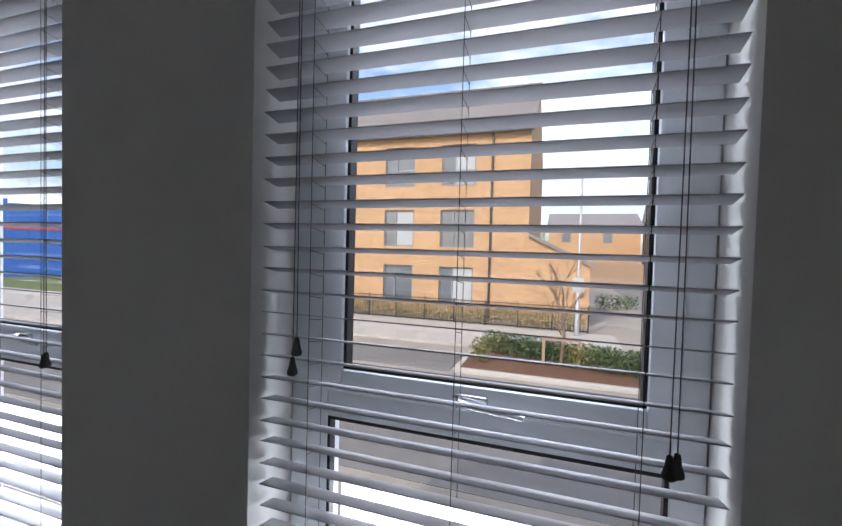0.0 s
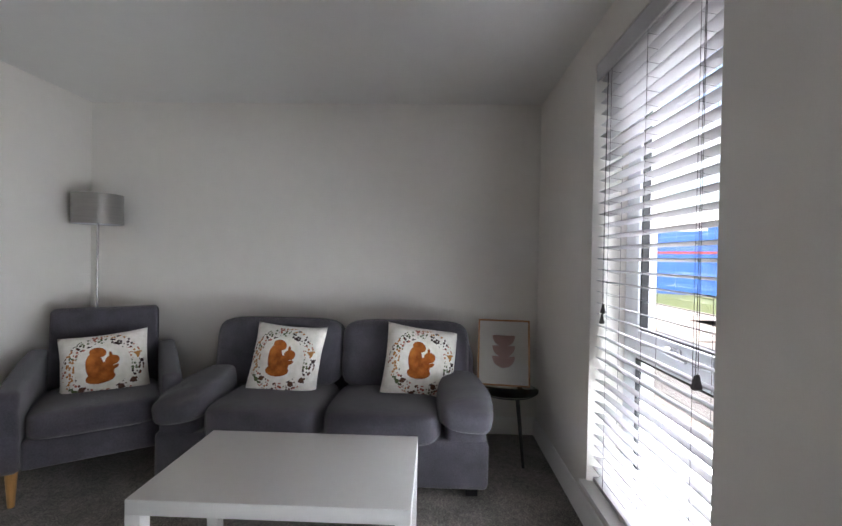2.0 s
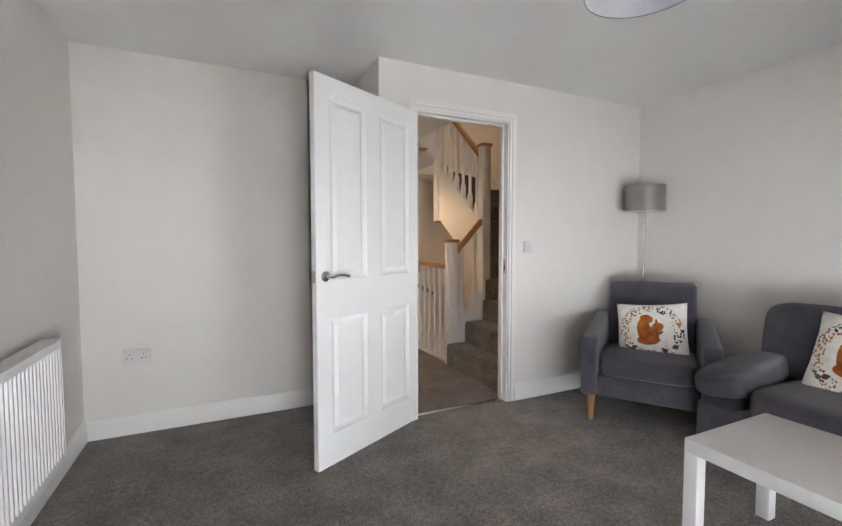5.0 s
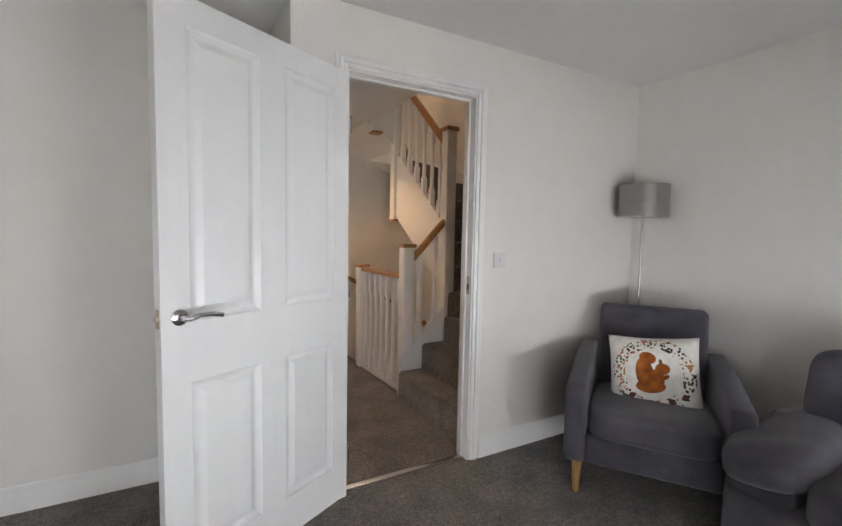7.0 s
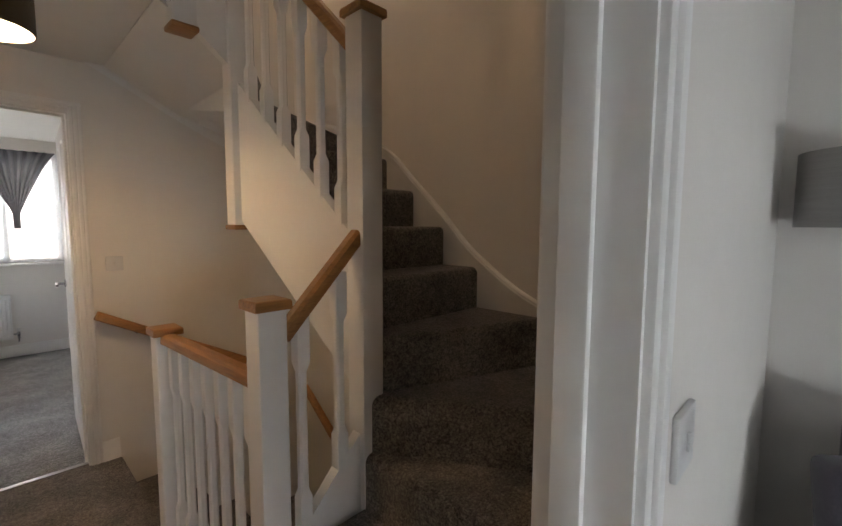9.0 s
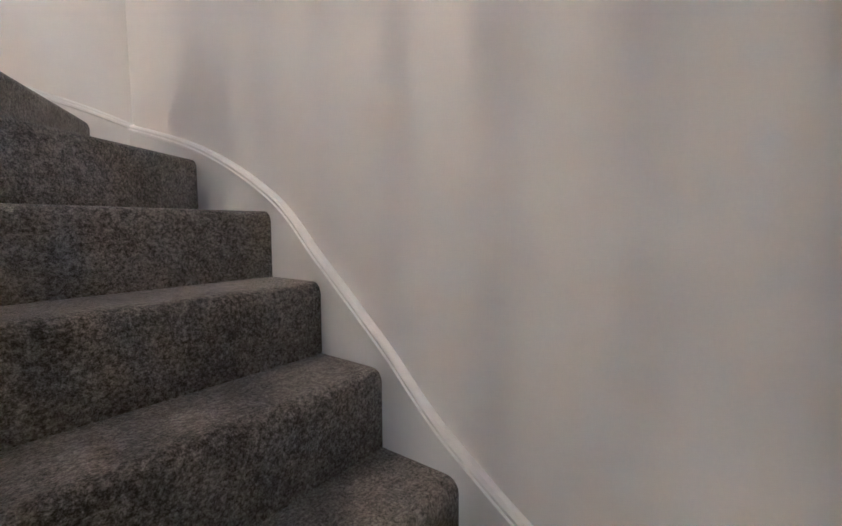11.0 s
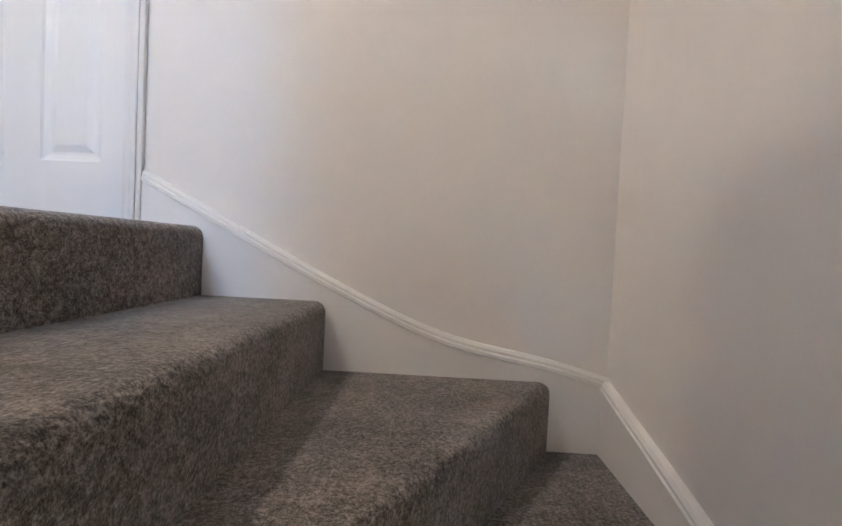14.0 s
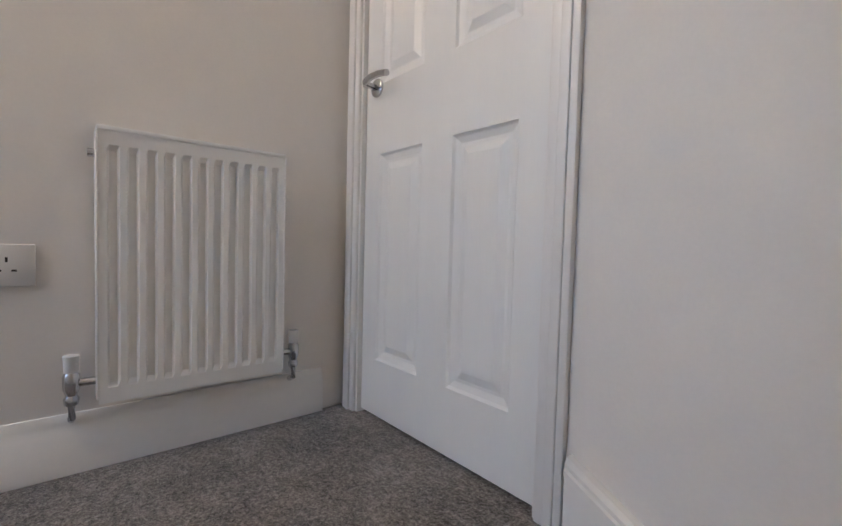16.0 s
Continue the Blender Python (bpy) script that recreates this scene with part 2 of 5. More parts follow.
SEAM = fabric_material("charcoal_seam", (0.015, 0.015, 0.018))
PRINT = print_material("printed_cushion_cover")
CHROME = plain("brushed_chrome", (0.55, 0.55, 0.57), 0.2, 1.0, 60, 0.06, 0.03)
BRASS = plain("satin_nickel_plate", (0.5, 0.42, 0.32), 0.3, 1.0, 60, 0.06, 0.03)
SLAT = plain("grey_painted_slat", (0.50, 0.485, 0.50), 0.45, 0, 40, 0.05, 0.08, 0.0005, (1, 12, 12))
CORD = plain("grey_cord", (0.10, 0.095, 0.095), 0.8)
BLACK = plain("black_metal", (0.012, 0.012, 0.013), 0.42)
GLASS = glass_material("clear_glass")
TABLEGLASS = glass_material("table_glass", (0.93, 0.98, 0.97))
WHITETOP = plain("white_foil", (0.72, 0.71, 0.70), 0.35, 0, 30, 0.02, 0.0)
SHADE = fabric_material("grey_lampshade", (0.22, 0.21, 0.21), 500)
SHADEIN = plain("white_shade_lining", (0.62, 0.62, 0.66), 0.7)
SILVER = plain("silver_sheen_shade", (0.30, 0.29, 0.28), 0.34, 0.65, 90, 0.12, 0.2, 0.0006, (1, 1, 30))
DARKSHADE = cloth_material("dark_lampshade", (0.11, 0.085, 0.05), 0.35, (0.5, 0.34, 0.17))
PLASTIC = plain("white_plastic_plate", (0.66, 0.65, 0.64), 0.3, 0, 40, 0.01, 0.0)
RADW = plain("white_radiator_enamel", (0.80, 0.80, 0.79), 0.3, 0, 40, 0.01, 0.0)
CURTAIN = cloth_material("grey_curtain", (0.16, 0.16, 0.17), 0.35)
NET = cloth_material("white_net", (0.8, 0.8, 0.82), 0.6)
LINEN = fabric_material("white_bed_linen", (0.78, 0.78, 0.8), 300)
PAPER = plain("cream_paper", (0.62, 0.60, 0.57), 0.8)
PINK = plain("dusty_pink_ink", (0.36, 0.2, 0.18), 0.8, 0, 60, 0.2)
BULBM = material("lit_bulb", (1, 1, 1))
base(BULBM).inputs["Emission Color"].default_value = (1.0, 0.75, 0.45, 1)
base(BULBM).inputs["Emission Strength"].default_value = 25.0
FROST = plain("frosted_bulb", (0.7, 0.7, 0.72), 0.4)
BRICK = brick_material("buff_brick", (0.40, 0.24, 0.125), (0.56, 0.36, 0.20), (0.20, 0.14, 0.09))
BRICKD = brick_material("brown_brick", (0.30, 0.17, 0.10), (0.36, 0.21, 0.12), (0.4, 0.34, 0.28))
TILE = plain("grey_roof_tile", (0.19, 0.18, 0.185), 0.7, 0, 6, 0.2, 0.4, 0.02, (1, 1, 6))
ASPHALT = plain("asphalt", (0.14, 0.135, 0.13), 0.9, 0, 60, 0.25, 0.4, 0.01)
PAVE = plain("block_paving", (0.26, 0.23, 0.2), 0.85, 0, 14, 0.25, 0.3, 0.01)
KERB = plain("concrete_kerb", (0.36, 0.34, 0.31), 0.85, 0, 30, 0.12, 0.3, 0.004)
GRASS = plain("lawn", (0.10, 0.13, 0.045), 0.95, 0, 30, 0.35, 0.5, 0.02)
SOIL = plain("bark_mulch", (0.13, 0.065, 0.035), 0.95, 0, 70, 0.5, 0.8, 0.03)
LEAF = plain("hedge_leaf", (0.055, 0.09, 0.03), 0.6, 0, 40, 0.4, 0.0)
LEAFY = plain("hedge_leaf_yellow", (0.15, 0.15, 0.04), 0.6, 0, 40, 0.4, 0.0)
BARK = plain("bark", (0.16, 0.11, 0.08), 0.9, 0, 40, 0.3, 0.5, 0.01)
HOARD = plain("blue_hoarding", (0.025, 0.13, 0.48), 0.5, 0, 10, 0.08, 0.0)
REDM = plain("red_stripe", (0.5, 0.05, 0.05), 0.5)
FENCEW = plain("timber_fence", (0.29, 0.20, 0.135), 0.85, 0, 20, 0.2, 0.3, 0.005, (10, 10, 1))
STEEL = plain("galvanised_steel", (0.45, 0.46, 0.47), 0.45, 0.8)
DARKGLASS = plain("window_glass_far", (0.13, 0.15, 0.17), 0.08, 0.0, 3, 0.3, 0.0)
GREYFRAME = plain("grey_window_frame", (0.16, 0.17, 0.19), 0.5)
BLIND = plain("white_blind_far", (0.36, 0.38, 0.4), 0.8, 0, 4, 0.08, 0.0)
STONE = plain("far_block", (0.4, 0.4, 0.42), 0.8)


# ---- mesh helpers ----
def mesh_of(name, bm, mat, smooth=False):
    me = bpy.data.meshes.new(name)
    bmesh.ops.recalc_face_normals(bm, faces=bm.faces)
    bm.to_mesh(me)
    bm.free()
    for m in mat if isinstance(mat, (list, tuple)) else (mat,):
        me.materials.append(m)
    if smooth:
        for p in me.polygons:
            p.use_smooth = True
        me.set_sharp_from_angle(angle=radians(40))
    return me


def part(name, bm, mat, parent=None, label="", smooth=True):
    ob = new(name, mesh_of(name, bm, mat, smooth))
    ob.parent = parent
    if label:
        ob["label"] = label
    return ob


def thing(name, label, category, group="", kind="", at=None):
    ob = new(name)
    ob.empty_display_size = 0.1
    if at is not None:
        ob.matrix_world = at
    return tagged(ob, label, category, group, kind)


def box(bm, x0, x1, y0, y1, z0, z1, bevel=0.0, segs=2):
    vs = [bm.verts.new((x, y, z)) for x in (x0, x1) for y in (y0, y1) for z in (z0, z1)]
    fs = [bm.faces.new([vs[i] for i in f]) for f in ((0, 1, 3, 2), (4, 6, 7, 5), (0, 4, 5, 1), (2, 3, 7, 6), (0, 2, 6, 4), (1, 5, 7, 3))]
    if bevel:
        es = list({e for f in fs for e in f.edges})
        bmesh.ops.bevel(bm, geom=es, offset=bevel, segments=segs, profile=0.5, affect="EDGES")
    return vs


def boxes(*rows, bevel=0.0, segs=2):
    bm = bmesh.new()
    for r in rows:
        box(bm, *r, bevel=bevel, segs=segs)
    return bm


def lathe(profile, n=24, cx=0.0, cy=0.0, bm=None, cap=False):
    """A body of revolution about z from (radius, height) rows."""
    bm = bm or bmesh.new()
    rings = []
    for r, z in profile:
        rings.append([bm.verts.new((cx + r * math.cos(6.28318 * i / n), cy + r * math.sin(6.28318 * i / n), z)) for i in range(n)])
    for a, b in zip(rings, rings[1:]):
        for i in range(n):
            bm.faces.new((a[i], a[(i + 1) % n], b[(i + 1) % n], b[i]))
    if cap:
        bm.faces.new(list(reversed(rings[0])))
        bm.faces.new(rings[-1])
    return bm


def tube(points, r, n=8, bm=None, taper=1.0):
    """A round bar along points."""
    bm = bm or bmesh.new()
    pts = [Vector(p) for p in points]
    rings = []
    for i, p in enumerate(pts):
        d = (pts[min(i + 1, len(pts) - 1)] - pts[max(i - 1, 0)]).normalized()
        a = d.cross(Vector((0, 0, 1)) if abs(d.z) < 0.9 else Vector((1, 0, 0))).normalized()
        b = d.cross(a)
        rr = r * (1 + (taper - 1) * i / max(1, len(pts) - 1))
        rings.append([bm.verts.new(p + rr * (math.cos(6.28318 * k / n) * a + math.sin(6.28318 * k / n) * b)) for k in range(n)])
    for a, b in zip(rings, rings[1:]):
        for k in range(n):
            bm.faces.new((a[k], a[(k + 1) % n], b[(k + 1) % n], b[k]))
    bm.faces.new(list(reversed(rings[0])))
    bm.faces.new(rings[-1])
    return bm


def prism(bm, outline, z0, z1, bevel=0.0):
    """An upright prism on an outline in x and y; z0 or z1 may be one height a corner."""
    n = len(outline)
    lo = z0 if isinstance(z0, (list, tuple)) else [z0] * n
    hi = z1 if isinstance(z1, (list, tuple)) else [z1] * n
    a = [bm.verts.new((x, y, z)) for (x, y), z in zip(outline, lo)]
    b = [bm.verts.new((x, y, z)) for (x, y), z in zip(outline, hi)]
    fs = [bm.faces.new(list(reversed(a))), top := bm.faces.new(b)]
    for i in range(n):
        fs.append(bm.faces.new((a[i], a[(i + 1) % n], b[(i + 1) % n], b[i])))
    if bevel:
        bmesh.ops.bevel(bm, geom=list(top.edges), offset=bevel, segments=3, profile=0.6, affect="EDGES")
    return bm


def sheet_wall(axis, c0, c1, u0, u1, z0, z1, holes=()):
    """A wall from c0 to c1 across, u0 to u1 along and z0 to z1 up, with openings (u0, u1, z0, z1) right through it."""
    us = sorted({u0, u1, *(h[0] for h in holes), *(h[1] for h in holes)})
    zs = sorted({z0, z1, *(h[2] for h in holes), *(h[3] for h in holes)})
    us, zs = [u for u in us if u0 <= u <= u1], [z for z in zs if z0 <= z <= z1]
    full = [[not any(h[0] <= (a + b) / 2 <= h[1] and h[2] <= (c + d) / 2 <= h[3] for h in holes) for c, d in zip(zs, zs[1:])] for a, b in zip(us, us[1:])]
    bm, made = bmesh.new(), {}

    def v(u, c, z):
        key = (u, c, z)
        if key not in made:
            made[key] = bm.verts.new((c, u, z) if axis == "x" else (u, c, z))
        return made[key]

    def solid(i, j):
        return 0 <= i < len(us) - 1 and 0 <= j < len(zs) - 1 and full[i][j]

    for i in range(len(us) - 1):
        for j in range(len(zs) - 1):
            if not full[i][j]:
                continue
            a, b, c, d = us[i], us[i + 1], zs[j], zs[j + 1]
            for k in (c0, c1):
                bm.faces.new((v(a, k, c), v(b, k, c), v(b, k, d), v(a, k, d)))
            for on, p, q in ((solid(i - 1, j), (a, c), (a, d)), (solid(i + 1, j), (b, c), (b, d)), (solid(i, j - 1), (a, c), (b, c)), (solid(i, j + 1), (a, d), (b, d))):
                if not on:
                    bm.faces.new((v(p[0], c0, p[1]), v(q[0], c0, q[1]), v(q[0], c1, q[1]), v(p[0], c1, p[1])))
    return bm


SX = -0.083    # the stair core lies this far from its own drawing's origin


def setting(name, bm, mat, label, category, smooth=False, dx=0.0):
    ob = tagged(part(name, bm, mat, None, "", smooth), label, category, "", "structure")
    ob.location.x += dx
    return ob


def soft_box(sx, sy, sz, n=10, power=4.0, puff=0.0):
    """A cushion-like block: a rounded box with bulging faces, centred on its middle."""
    bm = bmesh.new()
    bmesh.ops.create_cube(bm, size=2.0)
    bmesh.ops.subdivide_edges(bm, edges=bm.edges, cuts=n, use_grid_fill=True)
    for v in bm.verts:
        x, y, z = v.co
        k = (abs(x) ** power + abs(y) ** power + abs(z) ** power) ** (1 / power)
        p = v.co / k
        w = 1 + puff * (1 - x * x) * (1 - y * y) * (1 - z * z * 0)
        v.co = Vector((p.x * sx / 2, p.y * sy / 2, p.z * sz / 2 * w))
    return bm


# ---- the large structure ----
H, H2 = 2.29, 4.85          # ceilings over the two floors
TOP = 2.6                   # upper floor
XW, YN, YS = 0.155, -3.29, -6.08   # stair walls: west, north, south
WIN = ((0.988, 1.852, 0.2, 2.11), (2.492, 3.43, 0.2, 2.11))

setting("floor", boxes((-0.1, 4.06, -3.19, 0.1, -0.2, 0)), CARPET, "grey cut-pile fitted carpet in the living room", "carpet")
setting("floor_recess", boxes((2.32, 4.06, -3.84, -3.19, -0.2, 0)), CARPET, "grey cut-pile carpet in the recess", "carpet")
setting("floor_landing", prism(bmesh.new(), [(1.37 + SX, -3.19), (2.32, -3.19), (2.32, -3.84), (2.55, -3.84), (2.55, -6.14), (1.37 + SX, -6.14)], -0.2, 0.0), CARPET,
        "grey fitted carpet on the landing", "carpet")
setting("floor_bedroom", boxes((-0.1, 4.1, -9.3, -6.14, -0.2, 0)), CARPET2, "grey fitted carpet in the bedroom", "carpet")
setting("ceiling", boxes((-0.1, 4.06, -3.84, 0.1, H, H + 0.2)), CEIL, "white painted living room ceiling", "ceiling")
setting("ceiling_bedroom", boxes((-0.1, 4.1, -9.3, -6.18, H, H + 0.2)), CEIL, "white painted bedroom ceiling", "ceiling")
setting("ceiling_landing", prism(bmesh.new(), [(1.31 + SX, -3.29), (2.22, -3.29), (2.22, -3.84), (2.55, -3.84), (2.55, -6.08), (1.348 + SX, -6.08), (1.348 + SX, -5.0), (1.31 + SX, -5.0)], H, TOP - 0.02), CEIL, "white painted landing ceiling", "ceiling")
setting("floor_upper", prism(bmesh.new(), [(1.31, -3.29), (2.55, -3.29), (2.55, -6.17), (1.5, -6.17), (1.5, -5.1), (1.31, -5.1)], TOP - 0.02, TOP), CARPET, "grey cut-pile carpet on the upper landing", "carpet", dx=SX)
setting("ceiling_upper", boxes((0.0, 2.6, -6.2, -2.4, H2, H2 + 0.15)), CEIL, "white painted upper ceiling", "ceiling", dx=SX)

setting("wall_north", sheet_wall("y", 0.0, 0.3, -0.1, 4.06, 0, H, WIN), PAINT, "warm white painted wall with two tall windows", "wall")
setting("wall_west", boxes((-0.1, 0.0, -3.29, 0.0, 0, H)), PAINT, "warm white painted wall behind the sofa", "wall")
setting("wall_east", boxes((3.96, 4.06, -3.84, 0.0, 0, H)), PAINT, "warm white painted wall with a radiator", "wall")
setting("wall_south", sheet_wall("y", -3.19, -3.29, 0.0, 2.32, 0, H, [(1.325, 2.094, 0, 2.03)]), PAINT, "warm white painted wall with a doorway", "wall")
setting("wall_nib", boxes((2.22, 2.32, -3.84, -3.29, 0, H)), PAINT, "short white return wall beside the door", "wall")
setting("wall_recess", boxes((2.32, 3.96, -3.84, -3.74, 0, H)), PAINT, "white recessed wall with a socket", "wall")
setting("wall_stair_west", boxes((0.0, XW, -6.18, -3.29, -2.6, H2)), PAINT, "cream painted stair wall", "wall", dx=SX)
setting("wall_stair_north", boxes((XW, 1.31, -3.29, -3.19, H, H2)), PAINT, "cream painted wall over the stair foot", "wall", dx=SX)
setting("wall_stair_south", sheet_wall("y", YS, YS - 0.1, XW + SX, 2.55, 0, H2, [(1.41, 2.22, 0, 2.03), (1.575 + SX, 2.275 + SX, TOP - 0.015, TOP + 2.03)]), PAINT, "cream painted wall with doorways on two floors", "wall")
setting("wall_landing_east", boxes((2.55, 2.65, -6.18, -3.74, 0, H)), PAINT, "cream painted landing wall", "wall")
setting("wall_landing_stub", boxes((2.32, 2.55, -3.84 - 0.01, -3.84, 0, H)), PAINT, "cream landing wall", "wall")
setting("wall_upper_east", boxes((2.33, 2.45, -6.08, -2.5, TOP, H2)), PAINT, "cream painted upper landing wall", "wall", dx=SX)
# out-of-view block added to give the daylight by the upper door an edge
setting("wall_upper_partition", boxes((1.21, 1.40, -3.95, -2.5, TOP, H2)), PAINT, "unseen cream partition added to cut off the upper daylight", "wall", dx=SX)
# unseen wall; its opening is made up to hold the passage lamp
setting("wall_upper_north", sheet_wall("y", -2.5, -2.4, 1.21, 2.45, TOP, H2, [(1.45, 2.2, TOP + 0.9, TOP + 2.0)]), PAINT, "cream unseen upper wall with an opening added for daylight", "wall", dx=SX)
setting("floor_upper_north", boxes((1.30, 2.33, -3.29, -2.5, TOP - 0.3, TOP)), CARPET, "grey carpet of the upper passage", "carpet", dx=SX)
setting("wall_under_stair", boxes((XW, 1.37, -3.4, -3.29, -2.6, -0.2)), PAINT, "cream lower stair wall", "wall", dx=SX)
setting("wall_well_east", boxes((1.37, 1.47, -6.08, -3.29, -2.6, -0.2)), PAINT, "cream wall of the stair well", "wall", dx=SX)
setting("wall_well_south", boxes((XW, 1.37, -6.18, -6.08, -2.6, 0)), PAINT, "cream wall of the stair well", "wall", dx=SX)
setting("floor_lower", boxes((XW, 1.37, -6.08, -3.4, -2.7, -2.6)), CARPET, "carpet at the foot of the lower stair", "carpet", dx=SX)
# hidden panel added to stop outdoor light leaking round the shut upper door
setting("wall_upper_room", boxes((1.5, 2.36, -6.3, -6.22, TOP - 0.02, TOP + 2.1), (1.5, 2.36, -6.22, -6.18, TOP - 0.1, TOP - 0.004)), PAINT, "pale panel added behind the upper door against light leaks", "wall", dx=SX)
setting("wall_bed_west", boxes((0.5, 0.6, -9.2, -6.18, 0, H)), PAINT, "pale grey bedroom wall", "wall")
setting("wall_bed_east", boxes((4.0, 4.1, -9.2, -6.18, 0, H)), PAINT, "pale grey bedroom wall", "wall")
setting("wall_bed_south", sheet_wall("y", -9.2, -9.45, 0.5, 4.1, 0, H, [(1.17, 2.63, 0.99, 2.17)]), PAINT, "pale grey bedroom wall with a window", "wall")


# ---- trim ----
def skirting(points, closed=False, h=0.12, t=0.016):
    """Moulded white skirting along a line of the plan; it stands to the left of its run."""
    bm = bmesh.new()
    prof = [(0.0, 0.0), (t, 0.0), (t, h * 0.72), (t * 0.7, h * 0.78), (t * 0.75, h * 0.86), (t * 0.3, h), (0.0, h)]
    for (x0, y0), (x1, y1) in zip(points, points[1:]):
        d = Vector((x1 - x0, y1 - y0, 0)).normalized()
        n = Vector((-d.y, d.x, 0))
        rings = [[bm.verts.new(Vector((x, y, 0)) + n * u + Vector((0, 0, z))) for u, z in prof] for x, y in ((x0, y0), (x1, y1))]
        for i in range(len(prof) - 1):
            bm.faces.new((rings[0][i], rings[1][i], rings[1][i + 1], rings[0][i + 1]))
        bm.faces.new(rings[0])
        bm.faces.new(list(reversed(rings[1])))
    return bm


def skirt(points, z=0.0, label="white moulded skirting board", h=0.12):
    ob = setting("baseboard", skirting(points, h=h), GLOSS, label, "skirting", True)
    ob.location.z = z
    return ob


skirt([(0, -3.19), (0, 0)][::-1])
skirt([(3.96, 0), (0, 0)])
skirt([(3.96, -3.74), (3.96, 0)])
skirt([(2.32, -3.74), (3.96, -3.74)])
skirt([(2.32, -3.19), (2.32, -3.74)])
skirt([(0, -3.19), (1.285, -3.19)])
skirt([(1.29, YS), (1.376, YS)])
skirt([(0.6, -9.2), (4.0, -9.2)])
skirt([(0.6, -6.18), (0.6, -9.2)])
skirt([(2.33 + SX, -6.0), (2.33 + SX, -3.3)], TOP, h=0.132)


def door_frame(x0, x1, z, h, face, back, label):
    """Lining and moulded architraves round an opening in a wall that runs east and west."""
    th = thing("door_frame", label, "door frame", kind="structure")
    lo, hi = min(face, back), max(face, back)
    part("lining", boxes((x0 - 0.032, x0, lo - 0.002, hi + 0.002, z, z + h), (x1, x1 + 0.032, lo - 0.002, hi + 0.002, z, z + h),
                         (x0 - 0.032, x1 + 0.032, lo - 0.002, hi + 0.002, z + h, z + h + 0.03)), GLOSS, th, smooth=False)
    part("stop", boxes((x0, x0 + 0.012, lo + 0.02, hi - 0.045, z, z + h - 0.012), (x1 - 0.012, x1, lo + 0.02, hi - 0.045, z, z + h - 0.012),
                       (x0, x1, lo + 0.02, hi - 0.045, z + h - 0.012, z + h), bevel=0.002), GLOSS, th)
    for y, s in ((hi, 1), (lo, -1)):
        rows = []
        for a, b, t in ((0.008, 0.03, 0.012), (0.03, 0.05, 0.018), (0.05, 0.066, 0.015)):
            ya, yb = sorted((y, y + s * t))
            rows += [(x0 - b, x0 - a, ya, yb, z, z + h + b), (x1 + a, x1 + b, ya, yb, z, z + h + b), (x0 - a, x1 + a, ya, yb, z + h + a, z + h + b)]
        part("architrave", boxes(*rows, bevel=0.003), GLOSS, th)
    return th


door_frame(1.357, 2.062, 0, 2.0, -3.19, -3.29, "white moulded door frame of the living room")
door_frame(1.442, 2.188, 0, 2.0, YS, YS - 0.1, "white moulded door frame of the bedroom")
door_frame(1.607 + SX, 2.243 + SX, TOP, 2.0, YS, YS - 0.1, "white moulded door frame on the upper landing")
for x0, x1, y in ((1.357, 2.062, -3.24), (1.442, 2.188, -6.12)):
    tagged(part("threshold_strip", boxes((x0, x1, y - 0.017, y + 0.017, 0.0, 0.006), bevel=0.002), CHROME), "thin metal carpet bar across a doorway", "threshold", "", "structure")


def door_leaf(w, h=1.98, t=0.036):
    """A four-panel moulded leaf: x from the hinge, y through its thickness, z up."""
    bm = bmesh.new()
    s = w * 0.112
    mid = w / 2
    cols = [(s, mid - 0.055), (mid + 0.055, w - s)]
    rows = [(0.165, 0.765), (0.965, h - 0.09)]
    xs = sorted({0, w, *[c for p in cols for c in p]})
    zs = sorted({0, h, *[c for p in rows for c in p]})
    for y, sgn in ((0.0, 1), (-t, -1)):
        for a, b in zip(xs, xs[1:]):
            for c, d in zip(zs, zs[1:]):
                if (a, b) in cols and (c, d) in rows:
                    rings = []
                    for inset, dep in ((0, 0), (0.006, 0.006), (0.02, 0.011), (0.028, 0.011), (0.048, 0.003)):
                        i = inset
                        rings.append([bm.verts.new((x, y - sgn * dep, z)) for x, z in ((a + i, c + i), (b - i, c + i), (b - i, d - i), (a + i, d - i))])
                    for p, q in zip(rings, rings[1:]):
                        for k in range(4):
                            bm.faces.new((p[k], p[(k + 1) % 4], q[(k + 1) % 4], q[k]))
                    bm.faces.new(rings[-1])
                else:
                    bm.faces.new([bm.verts.new((x, y, z)) for x, z in ((a, c), (b, c), (b, d), (a, d))])
    for x in (0, w):
        bm.faces.new([bm.verts.new(p) for p in ((x, 0, 0), (x, -t, 0), (x, -t, h), (x, 0, h))])
    for z in (0, h):
        bm.faces.new([bm.verts.new(p) for p in ((0, 0, z), (w, 0, z), (w, -t, z), (0, -t, z))])
    bmesh.ops.remove_doubles(bm, verts=bm.verts, dist=0.0004)
    return bm


